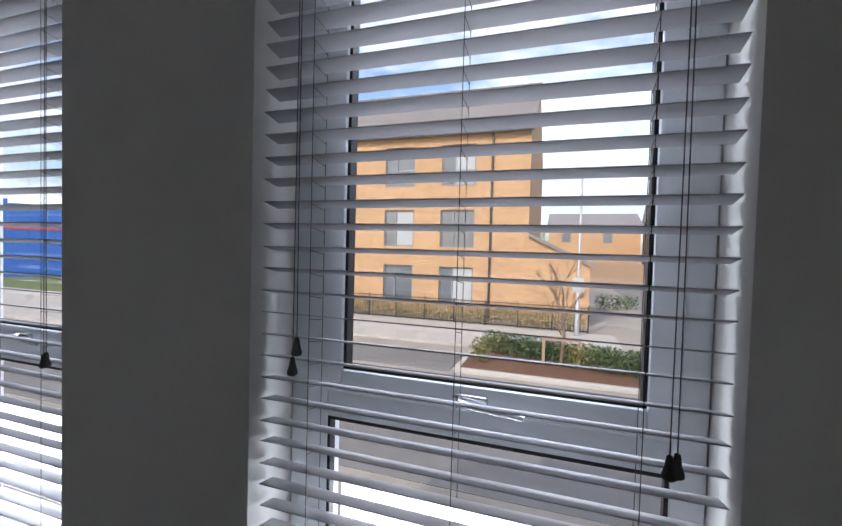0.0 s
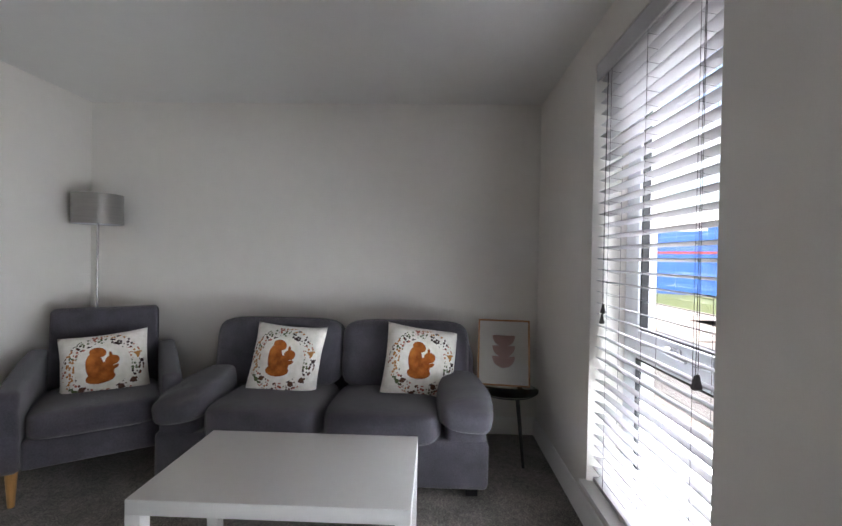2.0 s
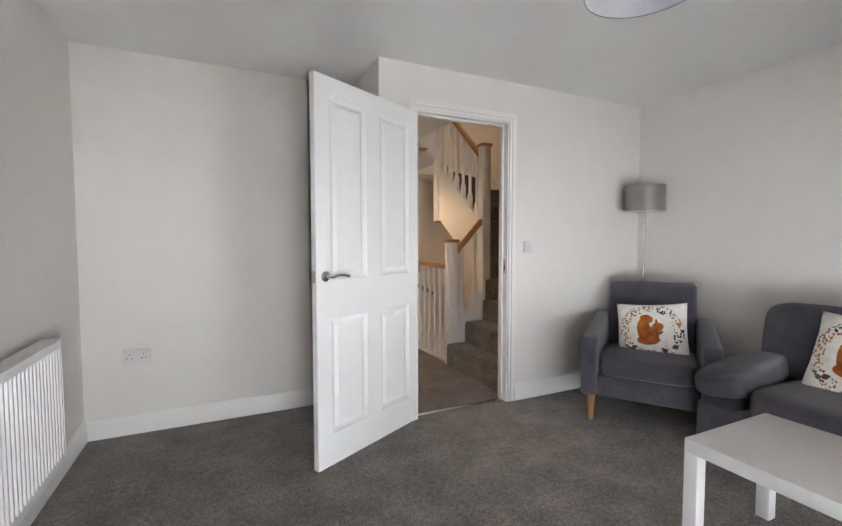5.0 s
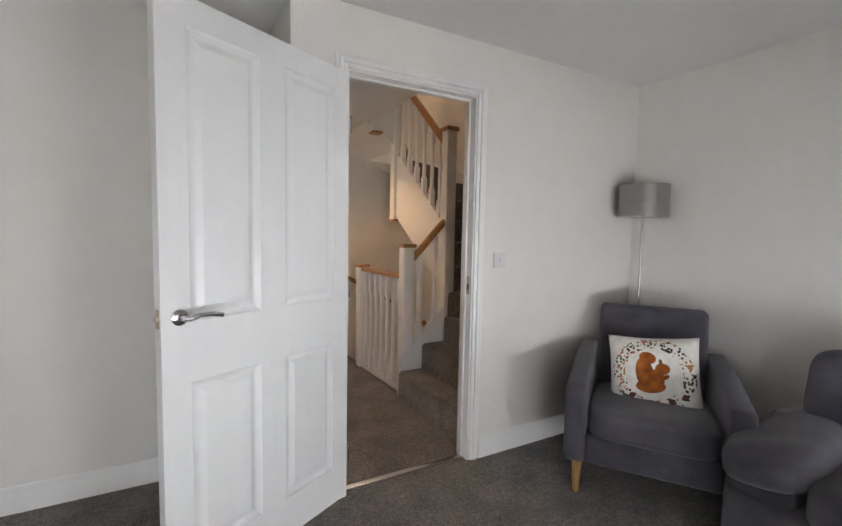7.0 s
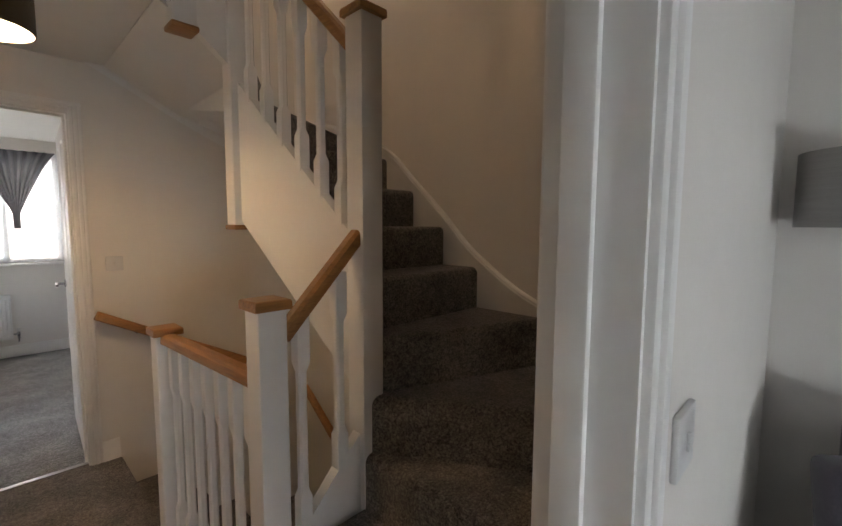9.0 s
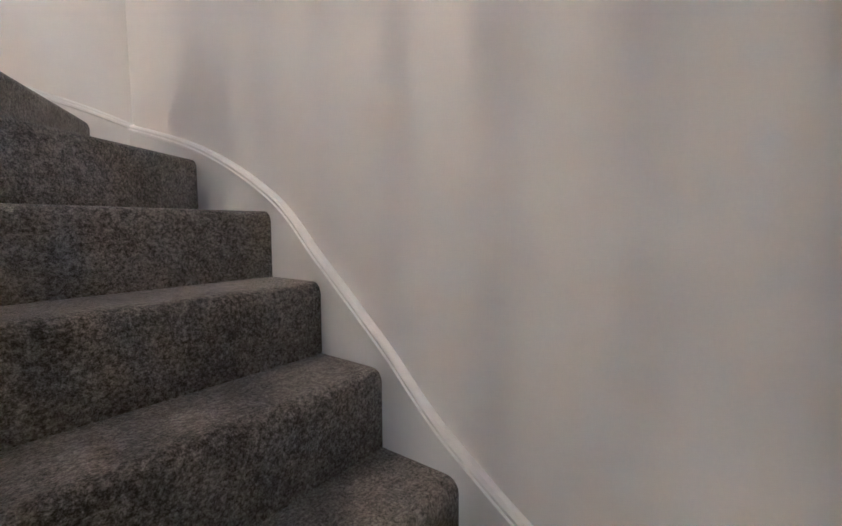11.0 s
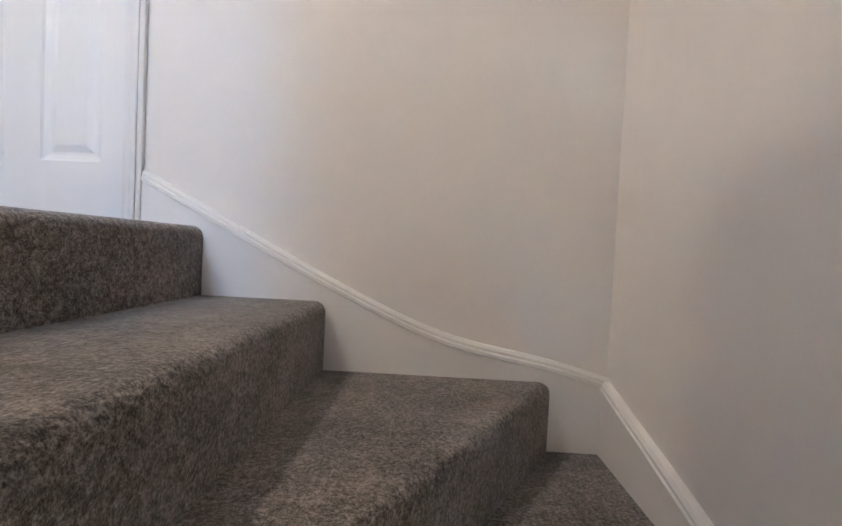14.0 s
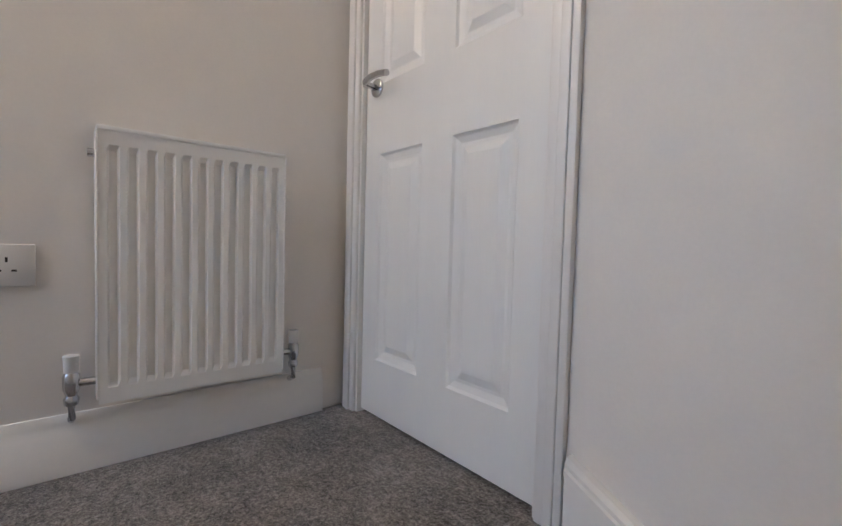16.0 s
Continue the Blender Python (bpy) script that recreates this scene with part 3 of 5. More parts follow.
def lever(parent, w, z, face, s, flip=1):
    """A chrome lever on a round rose."""
    x = w - 0.055
    rose = lathe([(0.0, 0.0), (0.026, 0.0), (0.026, 0.006), (0.02, 0.01), (0.0, 0.01)], 24)
    bmesh.ops.transform(rose, matrix=pose(x, face, z, 90 if s < 0 else -90), verts=rose.verts)
    h = part("handle", tube([(x, face, z), (x, face + s * 0.045, z), (x - 0.012, face + s * 0.052, z + 0.001), (x - 0.04, face + s * 0.052, z + 0.008),
                             (x - 0.08, face + s * 0.052, z + 0.006), (x - 0.115, face + s * 0.052, z - 0.002)], 0.0085, 10), CHROME, parent, "chrome lever handle")
    part("rose", rose, CHROME, h)
    return h


d1 = thing("door_1", "white four-panel living room door, standing wide open", "door", kind="structure", at=pose(2.064, -3.185, 0.008, 0, 0, 28.0))
part("leaf", door_leaf(0.82), DOORP, d1, smooth=False)
lever(d1, 0.82, 0.985, 0.0, 1)
lever(d1, 0.82, 0.985, -0.036, -1)
part("latch_plate", boxes((0.8202, 0.8215, -0.029, -0.007, 0.955, 1.015), (0.8215, 0.829, -0.024, -0.012, 0.978, 0.992)), BRASS, d1, "metal latch plate")
for z in (0.2, 1.0, 1.75):
    part("hinge", tube([(-0.004, 0.006, z - 0.04), (-0.004, 0.006, z + 0.04)], 0.006), CHROME, d1)
tagged(part("strike_plate", boxes((1.357, 1.3585, -3.232, -3.206, 0.94, 1.04), bevel=0.0005), BRASS), "metal strike plate in the door lining", "strike plate")
tagged(part("strike_hole", boxes((1.3586, 1.359, -3.226, -3.212, 0.965, 0.998)), SEAL), "dark keep of the strike plate", "strike plate")

d2 = thing("door_2", "white four-panel door on the upper landing, shut", "door", kind="structure", at=pose(1.612 + SX, YS - 0.012, TOP + 0.012))
part("leaf", door_leaf(0.628), DOORP, d2, smooth=False)
lever(d2, 0.628, 0.955, 0.0, 1)

d3 = thing("door_3", "white bedroom door standing open against the wall", "door", kind="structure", at=pose(1.446, YS - 0.13, 0.008, 0, 0, -93))
part("leaf", door_leaf(0.72), DOORP, d3, smooth=False)
lever(d3, 0.72, 0.985, 0.0, 1)


# ---- windows and blinds ----
def upvc_window(x0, x1, z0, z1, y, name, label):
    """A white plastic window: an outer frame, an opening sash above a transom and a fixed light below."""
    th = thing(name, label, "window", kind="structure")
    f, tz, g = 0.062, 0.842, 0.107
    part("window_frame", boxes((x0, x0 + g, y, y + 0.07, z0, z1), (x1 - f, x1, y, y + 0.07, z0, z1), (x0 + g, x1 - f, y, y + 0.07, z0, z0 + f),
                               (x0 + g, x1 - f, y, y + 0.07, z1 - f, z1), (x0 + g, x1 - f, y, y + 0.07, tz - 0.04, tz + 0.04), bevel=0.006), UPVC, th)
    a, b, c, d = x0 + g - 0.012, x1 - f + 0.012, tz + 0.03, z1 - f + 0.012
    s = 0.058
    sash = part("sash", boxes((a, a + s, y - 0.014, y + 0.05, c, d), (b - s, b, y - 0.014, y + 0.05, c, d), (a + s, b - s, y - 0.014, y + 0.05, c, c + s),
                              (a + s, b - s, y - 0.014, y + 0.05, d - s, d), bevel=0.007), UPVC, th)
    part("gasket", boxes((a + s, a + s + 0.008, y - 0.004, y + 0.03, c + s, d - s), (b - s - 0.008, b - s, y - 0.004, y + 0.03, c + s, d - s),
                         (a + s, b - s, y - 0.004, y + 0.03, c + s, c + s + 0.008), (a + s, b - s, y - 0.004, y + 0.03, d - s - 0.008, d - s)), SEAL, sash, "black gasket", False)
    for rows in ((a + s, b - s, c + s, d - s), (x0 + g, x1 - f, z0 + f, tz - 0.04)):
        p = part("pane", boxes((rows[0], rows[1], y + 0.012, y + 0.018, rows[2], rows[3])), GLASS, th, smooth=False)
        p.visible_shadow = False
    part("gasket", boxes((x0 + g, x0 + g + 0.008, y + 0.004, y + 0.03, z0 + f, tz - 0.04), (x1 - f - 0.008, x1 - f, y + 0.004, y + 0.03, z0 + f, tz - 0.04),
                         (x0 + g, x1 - f, y + 0.004, y + 0.03, tz - 0.048, tz - 0.04)), SEAL, th, "black gasket", False)
    xm = (x0 + x1) / 2
    base_m = boxes((xm - 0.03, xm + 0.05, y - 0.026, y - 0.014, c + 0.018, c + 0.042), bevel=0.005)
    hd = part("window_handle", tube([(xm - 0.01, y - 0.026, c + 0.03), (xm - 0.008, y - 0.045, c + 0.03), (xm + 0.03, y - 0.052, c + 0.027), (xm + 0.13, y - 0.05, c + 0.018)], 0.009, 10, taper=0.7),
              CHROME, th, "chrome window handle")
    part("handle_base", base_m, CHROME, hd)
    part("window_sill", boxes((x0 - 0.02, x1 + 0.02, -0.03, y, z0 - 0.022, z0), bevel=0.005), GLOSS, th)
    return th


for n, (x0, x1, z0, z1) in enumerate(WIN):
    upvc_window(x0 + 0.002, x1 - 0.002, z0 + 0.001, z1 - 0.001, 0.155, "window_%d" % (n + 1), "tall white plastic window with a transom and clear panes")


def venetian_blind(x0, x1, z0, z1, y, tilt):
    """A wooden slatted blind hung in the window opening."""
    th = thing("venetian_blind", "grey wooden venetian blind hung in a window opening, slats open", "blind", "window blinds")
    part("headrail", boxes((x0, x1, y - 0.028, y + 0.028, z1 - 0.05, z1 - 0.004)), STEEL, th, smooth=False)
    part("valance", boxes((x0 - 0.001, x1 + 0.001, y - 0.046, y - 0.036, z1 - 0.078, z1 - 0.002), bevel=0.003), SLAT, th, "grey wooden pelmet")
    w, t, pitch = 0.05, 0.0028, 0.0504
    bm = bmesh.new()
    L = x1 - x0
    box(bm, -L / 2, L / 2, -w / 2, w / 2, -t / 2, t / 2, bevel=0.0011, segs=2)
    me = mesh_of("slat", bm, SLAT, True)
    z = z1 - 0.079
    n = 0
    while z > z0 + 0.05:
        s = new("slat", me)
        s.parent = th
        s.matrix_local = pose((x0 + x1) / 2, y + 0.0015 * math.sin(n * 2.3), z, -tilt + 0.8 * math.sin(n * 1.7), 0.12 * math.sin(n * 3.1), 0)
        z -= pitch
        n += 1
    part("bottom_rail", boxes((x0 + 0.006, x1 - 0.006, y - 0.026, y + 0.026, z0 + 0.006, z0 + 0.026), bevel=0.003), SLAT, th)
    for f in (0.14, 0.5, 0.86):
        xc = x0 + f * (x1 - x0)
        bm = bmesh.new()
        for dy in (-0.027, 0.027):
            tube([(xc, y + dy, z1 - 0.06), (xc, y + dy, z0 + 0.02)], 0.0009, 5, bm)
        zz = z1 - 0.079 - 0.006
        while zz > z0 + 0.05:
            tube([(xc, y - 0.027, zz + 0.004), (xc, y + 0.027, zz - 0.006)], 0.0007, 4, bm)
            zz -= pitch
        part("ladder_cord", bm, CORD, th)

    def pulls(xc, ends, label):
        for dx, ze in ends:
            c = part("pull_cord", tube([(xc + dx * 0.4, y - 0.034, z1 - 0.08), (xc + dx * 0.7, y - 0.036, (z1 + ze) / 2), (xc + dx, y - 0.036, ze + 0.04)], 0.0011, 5), CORD, th)
            part("tassel", lathe([(0.0005, 0.042), (0.0045, 0.04), (0.006, 0.032), (0.0075, 0.022), (0.0115, 0.008), (0.0115, 0.003), (0.008, 0.0), (0.0005, 0.0)], 14, xc + dx, y - 0.036, cap=False), CORD, c, label)
            for v in c.children[0].data.vertices:
                v.co.z += ze
    pulls(x0 + 0.098, ((-0.004, 0.945), (0.006, 0.99)), "dark wooden cord tassel")
    pulls(x1 - 0.085, ((-0.004, 0.862), (0.007, 0.867)), "dark wooden cord tassel")
    return th


for x0, x1, z0, z1 in WIN:
    venetian_blind(x0 + 0.012, x1 - 0.008, z0 + 0.002, z1, 0.048, 11.5)


# ---- living room things ----
def seat_cushion(sx, sy, sz, power=5.0, puff=0.06):
    return soft_box(sx, sy, sz, 12, power, puff)


def placed(bm, m):
    bmesh.ops.transform(bm, matrix=m, verts=bm.verts)
    return bm


def squash(bm, fn):
    for v in bm.verts:
        v.co = fn(v.co)
    return bm


def sofa():
    """Two-seater with pillow arms: x is depth from the wall, y along it."""
    th = thing("sofa", "charcoal fabric two-seat sofa with pillow arms against the wall", "sofa", at=pose(0.07, -1.29, 0))
    part("base", boxes((0.06, 0.78, -0.86, 0.86, 0.05, 0.30), bevel=0.03, segs=3), FABRIC, th)
    part("back_frame", placed(soft_box(0.2, 1.66, 0.66, 10, 7), pose(0.1, 0, 0.4, 0, 4, 0)), FABRIC, th)
    for s in (-1, 1):
        part("seat_cushion", placed(seat_cushion(0.66, 0.62, 0.19), pose(0.5, s * 0.312, 0.345, 0, -2, 0)), FABRIC, th)
        part("back_cushion", placed(soft_box(0.26, 0.79, 0.43, 12, 5.5, 0.0), pose(0.2, s * 0.397, 0.605, 0, -9, 0)), FABRIC, th, "plump charcoal back cushion")
        part("arm", boxes((0.06, 0.765, *sorted((s * 0.64, s * 0.85)), 0.05, 0.40), bevel=0.035, segs=4), FABRIC, th)

        def droop(c, s=s):
            f, g = max(0.0, c.x + 0.05), max(0.0, c.y * s)
            pinch = 1 - 0.35 * max(0.0, -c.x / 0.31)
            return Vector((c.x, c.y * pinch, c.z - 0.3 * f * f - 0.9 * g * g + 0.006 * math.sin(40 * c.x + 25 * c.y) * (f * 3)))
        pil = squash(soft_box(0.60, 0.30, 0.145, 16, 4.2, 0.03), droop)
        part("arm_pillow", placed(pil, pose(0.52, s * 0.745, 0.455, s * -7, 3, 0)), FABRIC, th, "padded charcoal arm pillow")
    for x in (0.12, 0.7):
        for y in (-0.78, 0.78):
            part("foot", boxes((x - 0.03, x + 0.03, y - 0.03, y + 0.03, 0, 0.06), bevel=0.004), BLACK, th)
    return th


sofa()


def side_shape(outline, y0, y1, bevel):
    """A flat slab cut to an outline in x and z, with rounded edges."""
    bm = bmesh.new()
    a = [bm.verts.new((x, y0, z)) for x, z in outline]
    b = [bm.verts.new((x, y1, z)) for x, z in outline]
    n = len(outline)
    bm.faces.new(a)
    bm.faces.new(list(reversed(b)))
    for i in range(n):
        bm.faces.new((a[i], a[(i + 1) % n], b[(i + 1) % n], b[i]))
    bmesh.ops.recalc_face_normals(bm, faces=bm.faces)
    bmesh.ops.bevel(bm, geom=list(bm.edges), offset=bevel, segments=3, profile=0.5, affect="EDGES")
    return bm


def armchair():
    """x is the way it faces."""
    th = thing("armchair", "charcoal fabric armchair on pale oak legs in the corner", "armchair", at=pose(0.59, -2.625, 0, 0, 0, 35))
    part("backrest", side_shape([(-0.26, 0.2), (-0.16, 0.2), (-0.30, 0.865), (-0.40, 0.865)], -0.275, 0.285, 0.028), FABRIC, th)
    part("seat_frame", boxes((-0.3, 0.35, -0.285, 0.285, 0.17, 0.315), bevel=0.018, segs=3), FABRIC, th)
    part("seat_cushion", placed(soft_box(0.62, 0.555, 0.15, 14, 6.5, 0.05), pose(0.08, 0, 0.365, 0, -3, 0)), FABRIC, th)
    for s in (-1, 1):
        y0, y1 = sorted((s * 0.282, s * 0.382))
        part("arm", side_shape([(-0.34, 0.17), (0.37, 0.17), (0.385, 0.5), (0.34, 0.555), (-0.1, 0.615), (-0.38, 0.625)], y0, y1, 0.026), FABRIC, th)
    for x in (-0.26, 0.31):
        for y in (-0.32, 0.32):
            part("leg", lathe([(0.014, 0.0), (0.025, 0.175)], 14, x, y, cap=True), OAKP, th, "tapered pale oak leg")
    return th


armchair()


def pillow(at, group="printed cushions"):
    """A square cushion in its own x-z plane, printed on the face towards -y."""
    bm = bmesh.new()
    n, s = 22, 0.44
    grids = []
    for side in (-1, 1):
        g = []
        for i in range(n + 1):
            row = []
            for j in range(n + 1):
                u, v = -1 + 2 * i / n, -1 + 2 * j / n
                pin = 1 - 0.06 * (1 - u * u) * abs(v) ** 3 - 0.0
                pin2 = 1 - 0.06 * (1 - v * v) * abs(u) ** 3
                puff = 0.075 * ((1 - u ** 4) * (1 - v ** 4)) ** 0.55
                wob = 0.006 * math.sin(5 * u + 3 * v) * (1 - u * u) + 0.004 * math.sin(9 * v - 4 * u)
                row.append(bm.verts.new((u * s / 2 * pin2, side * puff + wob * 0.6, v * s / 2 * pin)))
            g.append(row)
        grids.append(g)
    for g in grids:
        for i in range(n):
            for j in range(n):
                bm.faces.new((g[i][j], g[i + 1][j], g[i + 1][j + 1], g[i][j + 1]))
    bmesh.ops.remove_doubles(bm, verts=bm.verts, dist=0.0015)
    th = thing("cushion", "white square cushion printed with a leaf wreath round a russet shape", "cushion", group, at=at)
    part("cover", bm, PRINT, th)
    ed = tube([(-s / 2, 0, -s / 2), (s / 2, 0, -s / 2)], 0.003, 6)
    part("seam", ed, LINEN, th)
    return th


cush = pillow(Matrix.Translation((0.455, -1.60, 0.585)) @ pose(0, 0, 0, 0, 0, 86) @ pose(0, 0, 0, -20, 3, 0))
copy_thing(cush, Matrix.Translation((0.45, -0.795, 0.59)) @ pose(0, 0, 0, 0, 0, 98) @ pose(0, 0, 0, -20, 8, 0))
copy_thing(cush, Matrix.Translation((0.55, -2.635, 0.535)) @ pose(0, 0, 0, 0, 0, 123) @ pose(0, 0, 0, -27, -5, 0))


def coffee_table():
    th = thing("coffee_table", "plain white rectangular coffee table with square legs", "table", at=pose(1.385, -1.235, 0))
    w, l, h = 0.27, 0.455, 0.435
    part("tabletop", boxes((-w, w, -l, l, h - 0.05, h), bevel=0.002), WHITETOP, th)
    for x in (-w, w - 0.05):
        for y in (-l, l - 0.05):
            part("leg", boxes((x, x + 0.05, y, y + 0.05, 0, h - 0.05), bevel=0.002), WHITETOP, th)


coffee_table()


def side_table():
    th = thing("side_table", "small round glass-topped side table on black legs", "table", at=pose(0.30, -0.25, 0))
    part("tabletop", lathe([(0.0, 0.40), (0.185, 0.40), (0.19, 0.403), (0.19, 0.408), (0.185, 0.411), (0.0, 0.411)], 48), TABLEGLASS, th, "round clear glass top")
    part("ring", lathe([(0.168, 0.391), (0.174, 0.391), (0.174, 0.399), (0.168, 0.399), (0.168, 0.391)], 40), BLACK, th, "black metal ring")
    for a in (20, 140, 260):
        c, s = math.cos(radians(a)), math.sin(radians(a))
        part("leg", tube([(0.12 * c, 0.12 * s, 0.39), (0.2 * c, 0.2 * s, 0.0)], 0.013, 10, taper=0.7), BLACK, th, "slim black leg")


side_table()


def picture():
    """A framed print that leans on the wall, standing on the side table."""
    th = thing("picture", "framed print of dusty pink half rounds in a copper frame", "picture", at=Matrix.Translation((0.27, -0.27, 0.412)) @ pose(0, 0, 0, 0, 0, 83) @ pose(0, 0, 0, -14, 0, 0))
    w, h, f = 0.165, 0.42, 0.011
    part("frame", boxes((-w, -w + f, -0.01, 0.01, 0, h), (w - f, w, -0.01, 0.01, 0, h), (-w + f, w - f, -0.01, 0.01, 0, f), (-w + f, w - f, -0.01, 0.01, h - f, h), bevel=0.001), OAK_Z, th, "thin copper-brown frame")
    part("print", boxes((-w + f, w - f, 0.002, 0.006, f, h - f)), PAPER, th, smooth=False)
    for k, zc in enumerate((0.185, 0.252, 0.318)):
        bm = bmesh.new()
        r = 0.072
        vs = [bm.verts.new((r * math.cos(a), 0.001 - 0.0004 * k, zc + r * math.sin(a))) for a in [math.pi + math.pi * i / 20 for i in range(21)]]
        bm.faces.new(vs)
        part("half_round", bm, PINK, th, smooth=False)
    p = part("glazing", boxes((-w + f, w - f, -0.004, -0.002, f, h - f)), GLASS, th, smooth=False)
    p.visible_shadow = False


picture()


def drum(bm, r, z0, z1, n=48, t=0.002):
    return lathe([(r, z0), (r, z1), (r - t, z1), (r - t, z0), (r, z0)], n, bm=bm)


def floor_lamp():
    th = thing("floor_lamp", "chrome floor lamp with a silver-grey drum shade", "lamp", at=pose(0.17, -3.0, 0))
    part("shade", drum(None, 0.145, 1.405, 1.605), SILVER, th, "silver-grey drum shade")
    part("lining", drum(None, 0.142, 1.407, 1.603), SHADEIN, th)
    part("pole", tube([(0, 0, 0.02), (0, 0, 1.5)], 0.008, 12), CHROME, th, "chrome pole")
    part("base", lathe([(0.0, 0.0), (0.12, 0.0), (0.12, 0.012), (0.02, 0.02), (0.0, 0.02)], 40), CHROME, th)
    part("spider", boxes((-0.142, 0.142, -0.003, 0.003, 1.5, 1.504), (-0.003, 0.003, -0.142, 0.142, 1.5, 1.504)), CHROME, th, smooth=False)
    part("bulb", lathe([(0.0, 1.5), (0.014, 1.505), (0.028, 1.55), (0.0, 1.585)], 16), FROST, th)


floor_lamp()


def pendant(x, y, z0, r, h, ceiling, mat, inside, label, lit):
    th = thing("pendant_light", label, "ceiling light", at=pose(x, y, 0))
    part("shade", drum(None, r, z0, z0 + h), mat, th)
    part("lining", drum(None, r - 0.003, z0 + 0.001, z0 + h - 0.001), inside, th)
    part("cord", tube([(0, 0, z0 + h - 0.02), (0, 0, ceiling - 0.02)], 0.003, 8), PLASTIC, th, "white flex")
    part("ceiling_rose", lathe([(0.0, ceiling), (0.045, ceiling), (0.042, ceiling - 0.018), (0.012, ceiling - 0.028), (0.0, ceiling - 0.028)], 24), PLASTIC, th)
    part("ring", boxes((-r, r, -0.002, 0.002, z0 + h - 0.03, z0 + h - 0.027), (-0.002, 0.002, -r, r, z0 + h - 0.03, z0 + h - 0.027)), PLASTIC, th, smooth=False)
    part("lampholder", lathe([(0.016, z0 + h - 0.08), (0.016, z0 + h - 0.02)], 14, cap=True), PLASTIC, th)
    if not lit:
        part("bulb", lathe([(0.0, z0 + 0.05), (0.026, z0 + 0.065), (0.03, z0 + 0.09), (0.014, z0 + h - 0.08)], 18), FROST, th)
    return th


pendant(2.24, -1.45, 1.79, 0.142, 0.2, H, SHADE, SHADEIN, "grey drum pendant shade hung from the ceiling, unlit", False)


def switch_plate(x, y, z, s, label):
    th = thing("light_switch", label, "switch", at=pose(x, y, z))
    part("plate", boxes((-0.043, 0.043, *sorted((0, s * 0.009)), -0.043, 0.043), bevel=0.003), PLASTIC, th)
    part("rocker", boxes((-0.005, 0.005, *sorted((s * 0.009, s * 0.013)), -0.012, 0.012), bevel=0.001), PLASTIC, th)


switch_plate(1.168, -3.19, 1.13, 1, "white square light switch on the wall beside the door")
switch_plate(1.265, YS, 1.175, 1, "white square light switch on the landing wall")


def double_socket(m, label, w=0.146):
    th = thing("socket", label, "socket", at=m)
    part("plate", boxes((-w / 2, w / 2, -0.009, 0, -0.043, 0.043), bevel=0.003), PLASTIC, th)
    for cx in ((-w / 4, w / 4) if w > 0.1 else (0.0,)):
        for dx, dz, a, b in ((0, 0.012, 0.002, 0.005), (-0.011, -0.010, 0.004, 0.002), (0.011, -0.010, 0.004, 0.002)):
            part("pin_hole", boxes((cx + dx - a, cx + dx + a, -0.0096, -0.009, dz - b, dz + b)), SEAL, th, "dark pin hole", False)


double_socket(pose(3.69, -3.74, 0.475, 0, 0, 180), "white double wall socket in the recess")
cable = thing("lamp_cable", "black lamp cable coiled on the floor by a socket", "cable", at=pose(0.1, -2.25, 0.005))
part("lead", tube([(-0.06 + 0.02 * i / 40, 0.06 * math.sin(i * 0.55) * (1 - i / 55), 0.38 * (1 - i / 40) ** 2 + 0.006) if i < 40 else (0.0, 0, 0) for i in range(40)], 0.004, 6), BLACK, cable)
part("plug", boxes((-0.09, -0.05, -0.025, 0.025, 0.345, 0.395), bevel=0.008), PLASTIC, cable, "white plug")
double_socket(pose(0.0, -2.27, 0.36, 0, 0, 90), "white double wall socket behind the sofa")


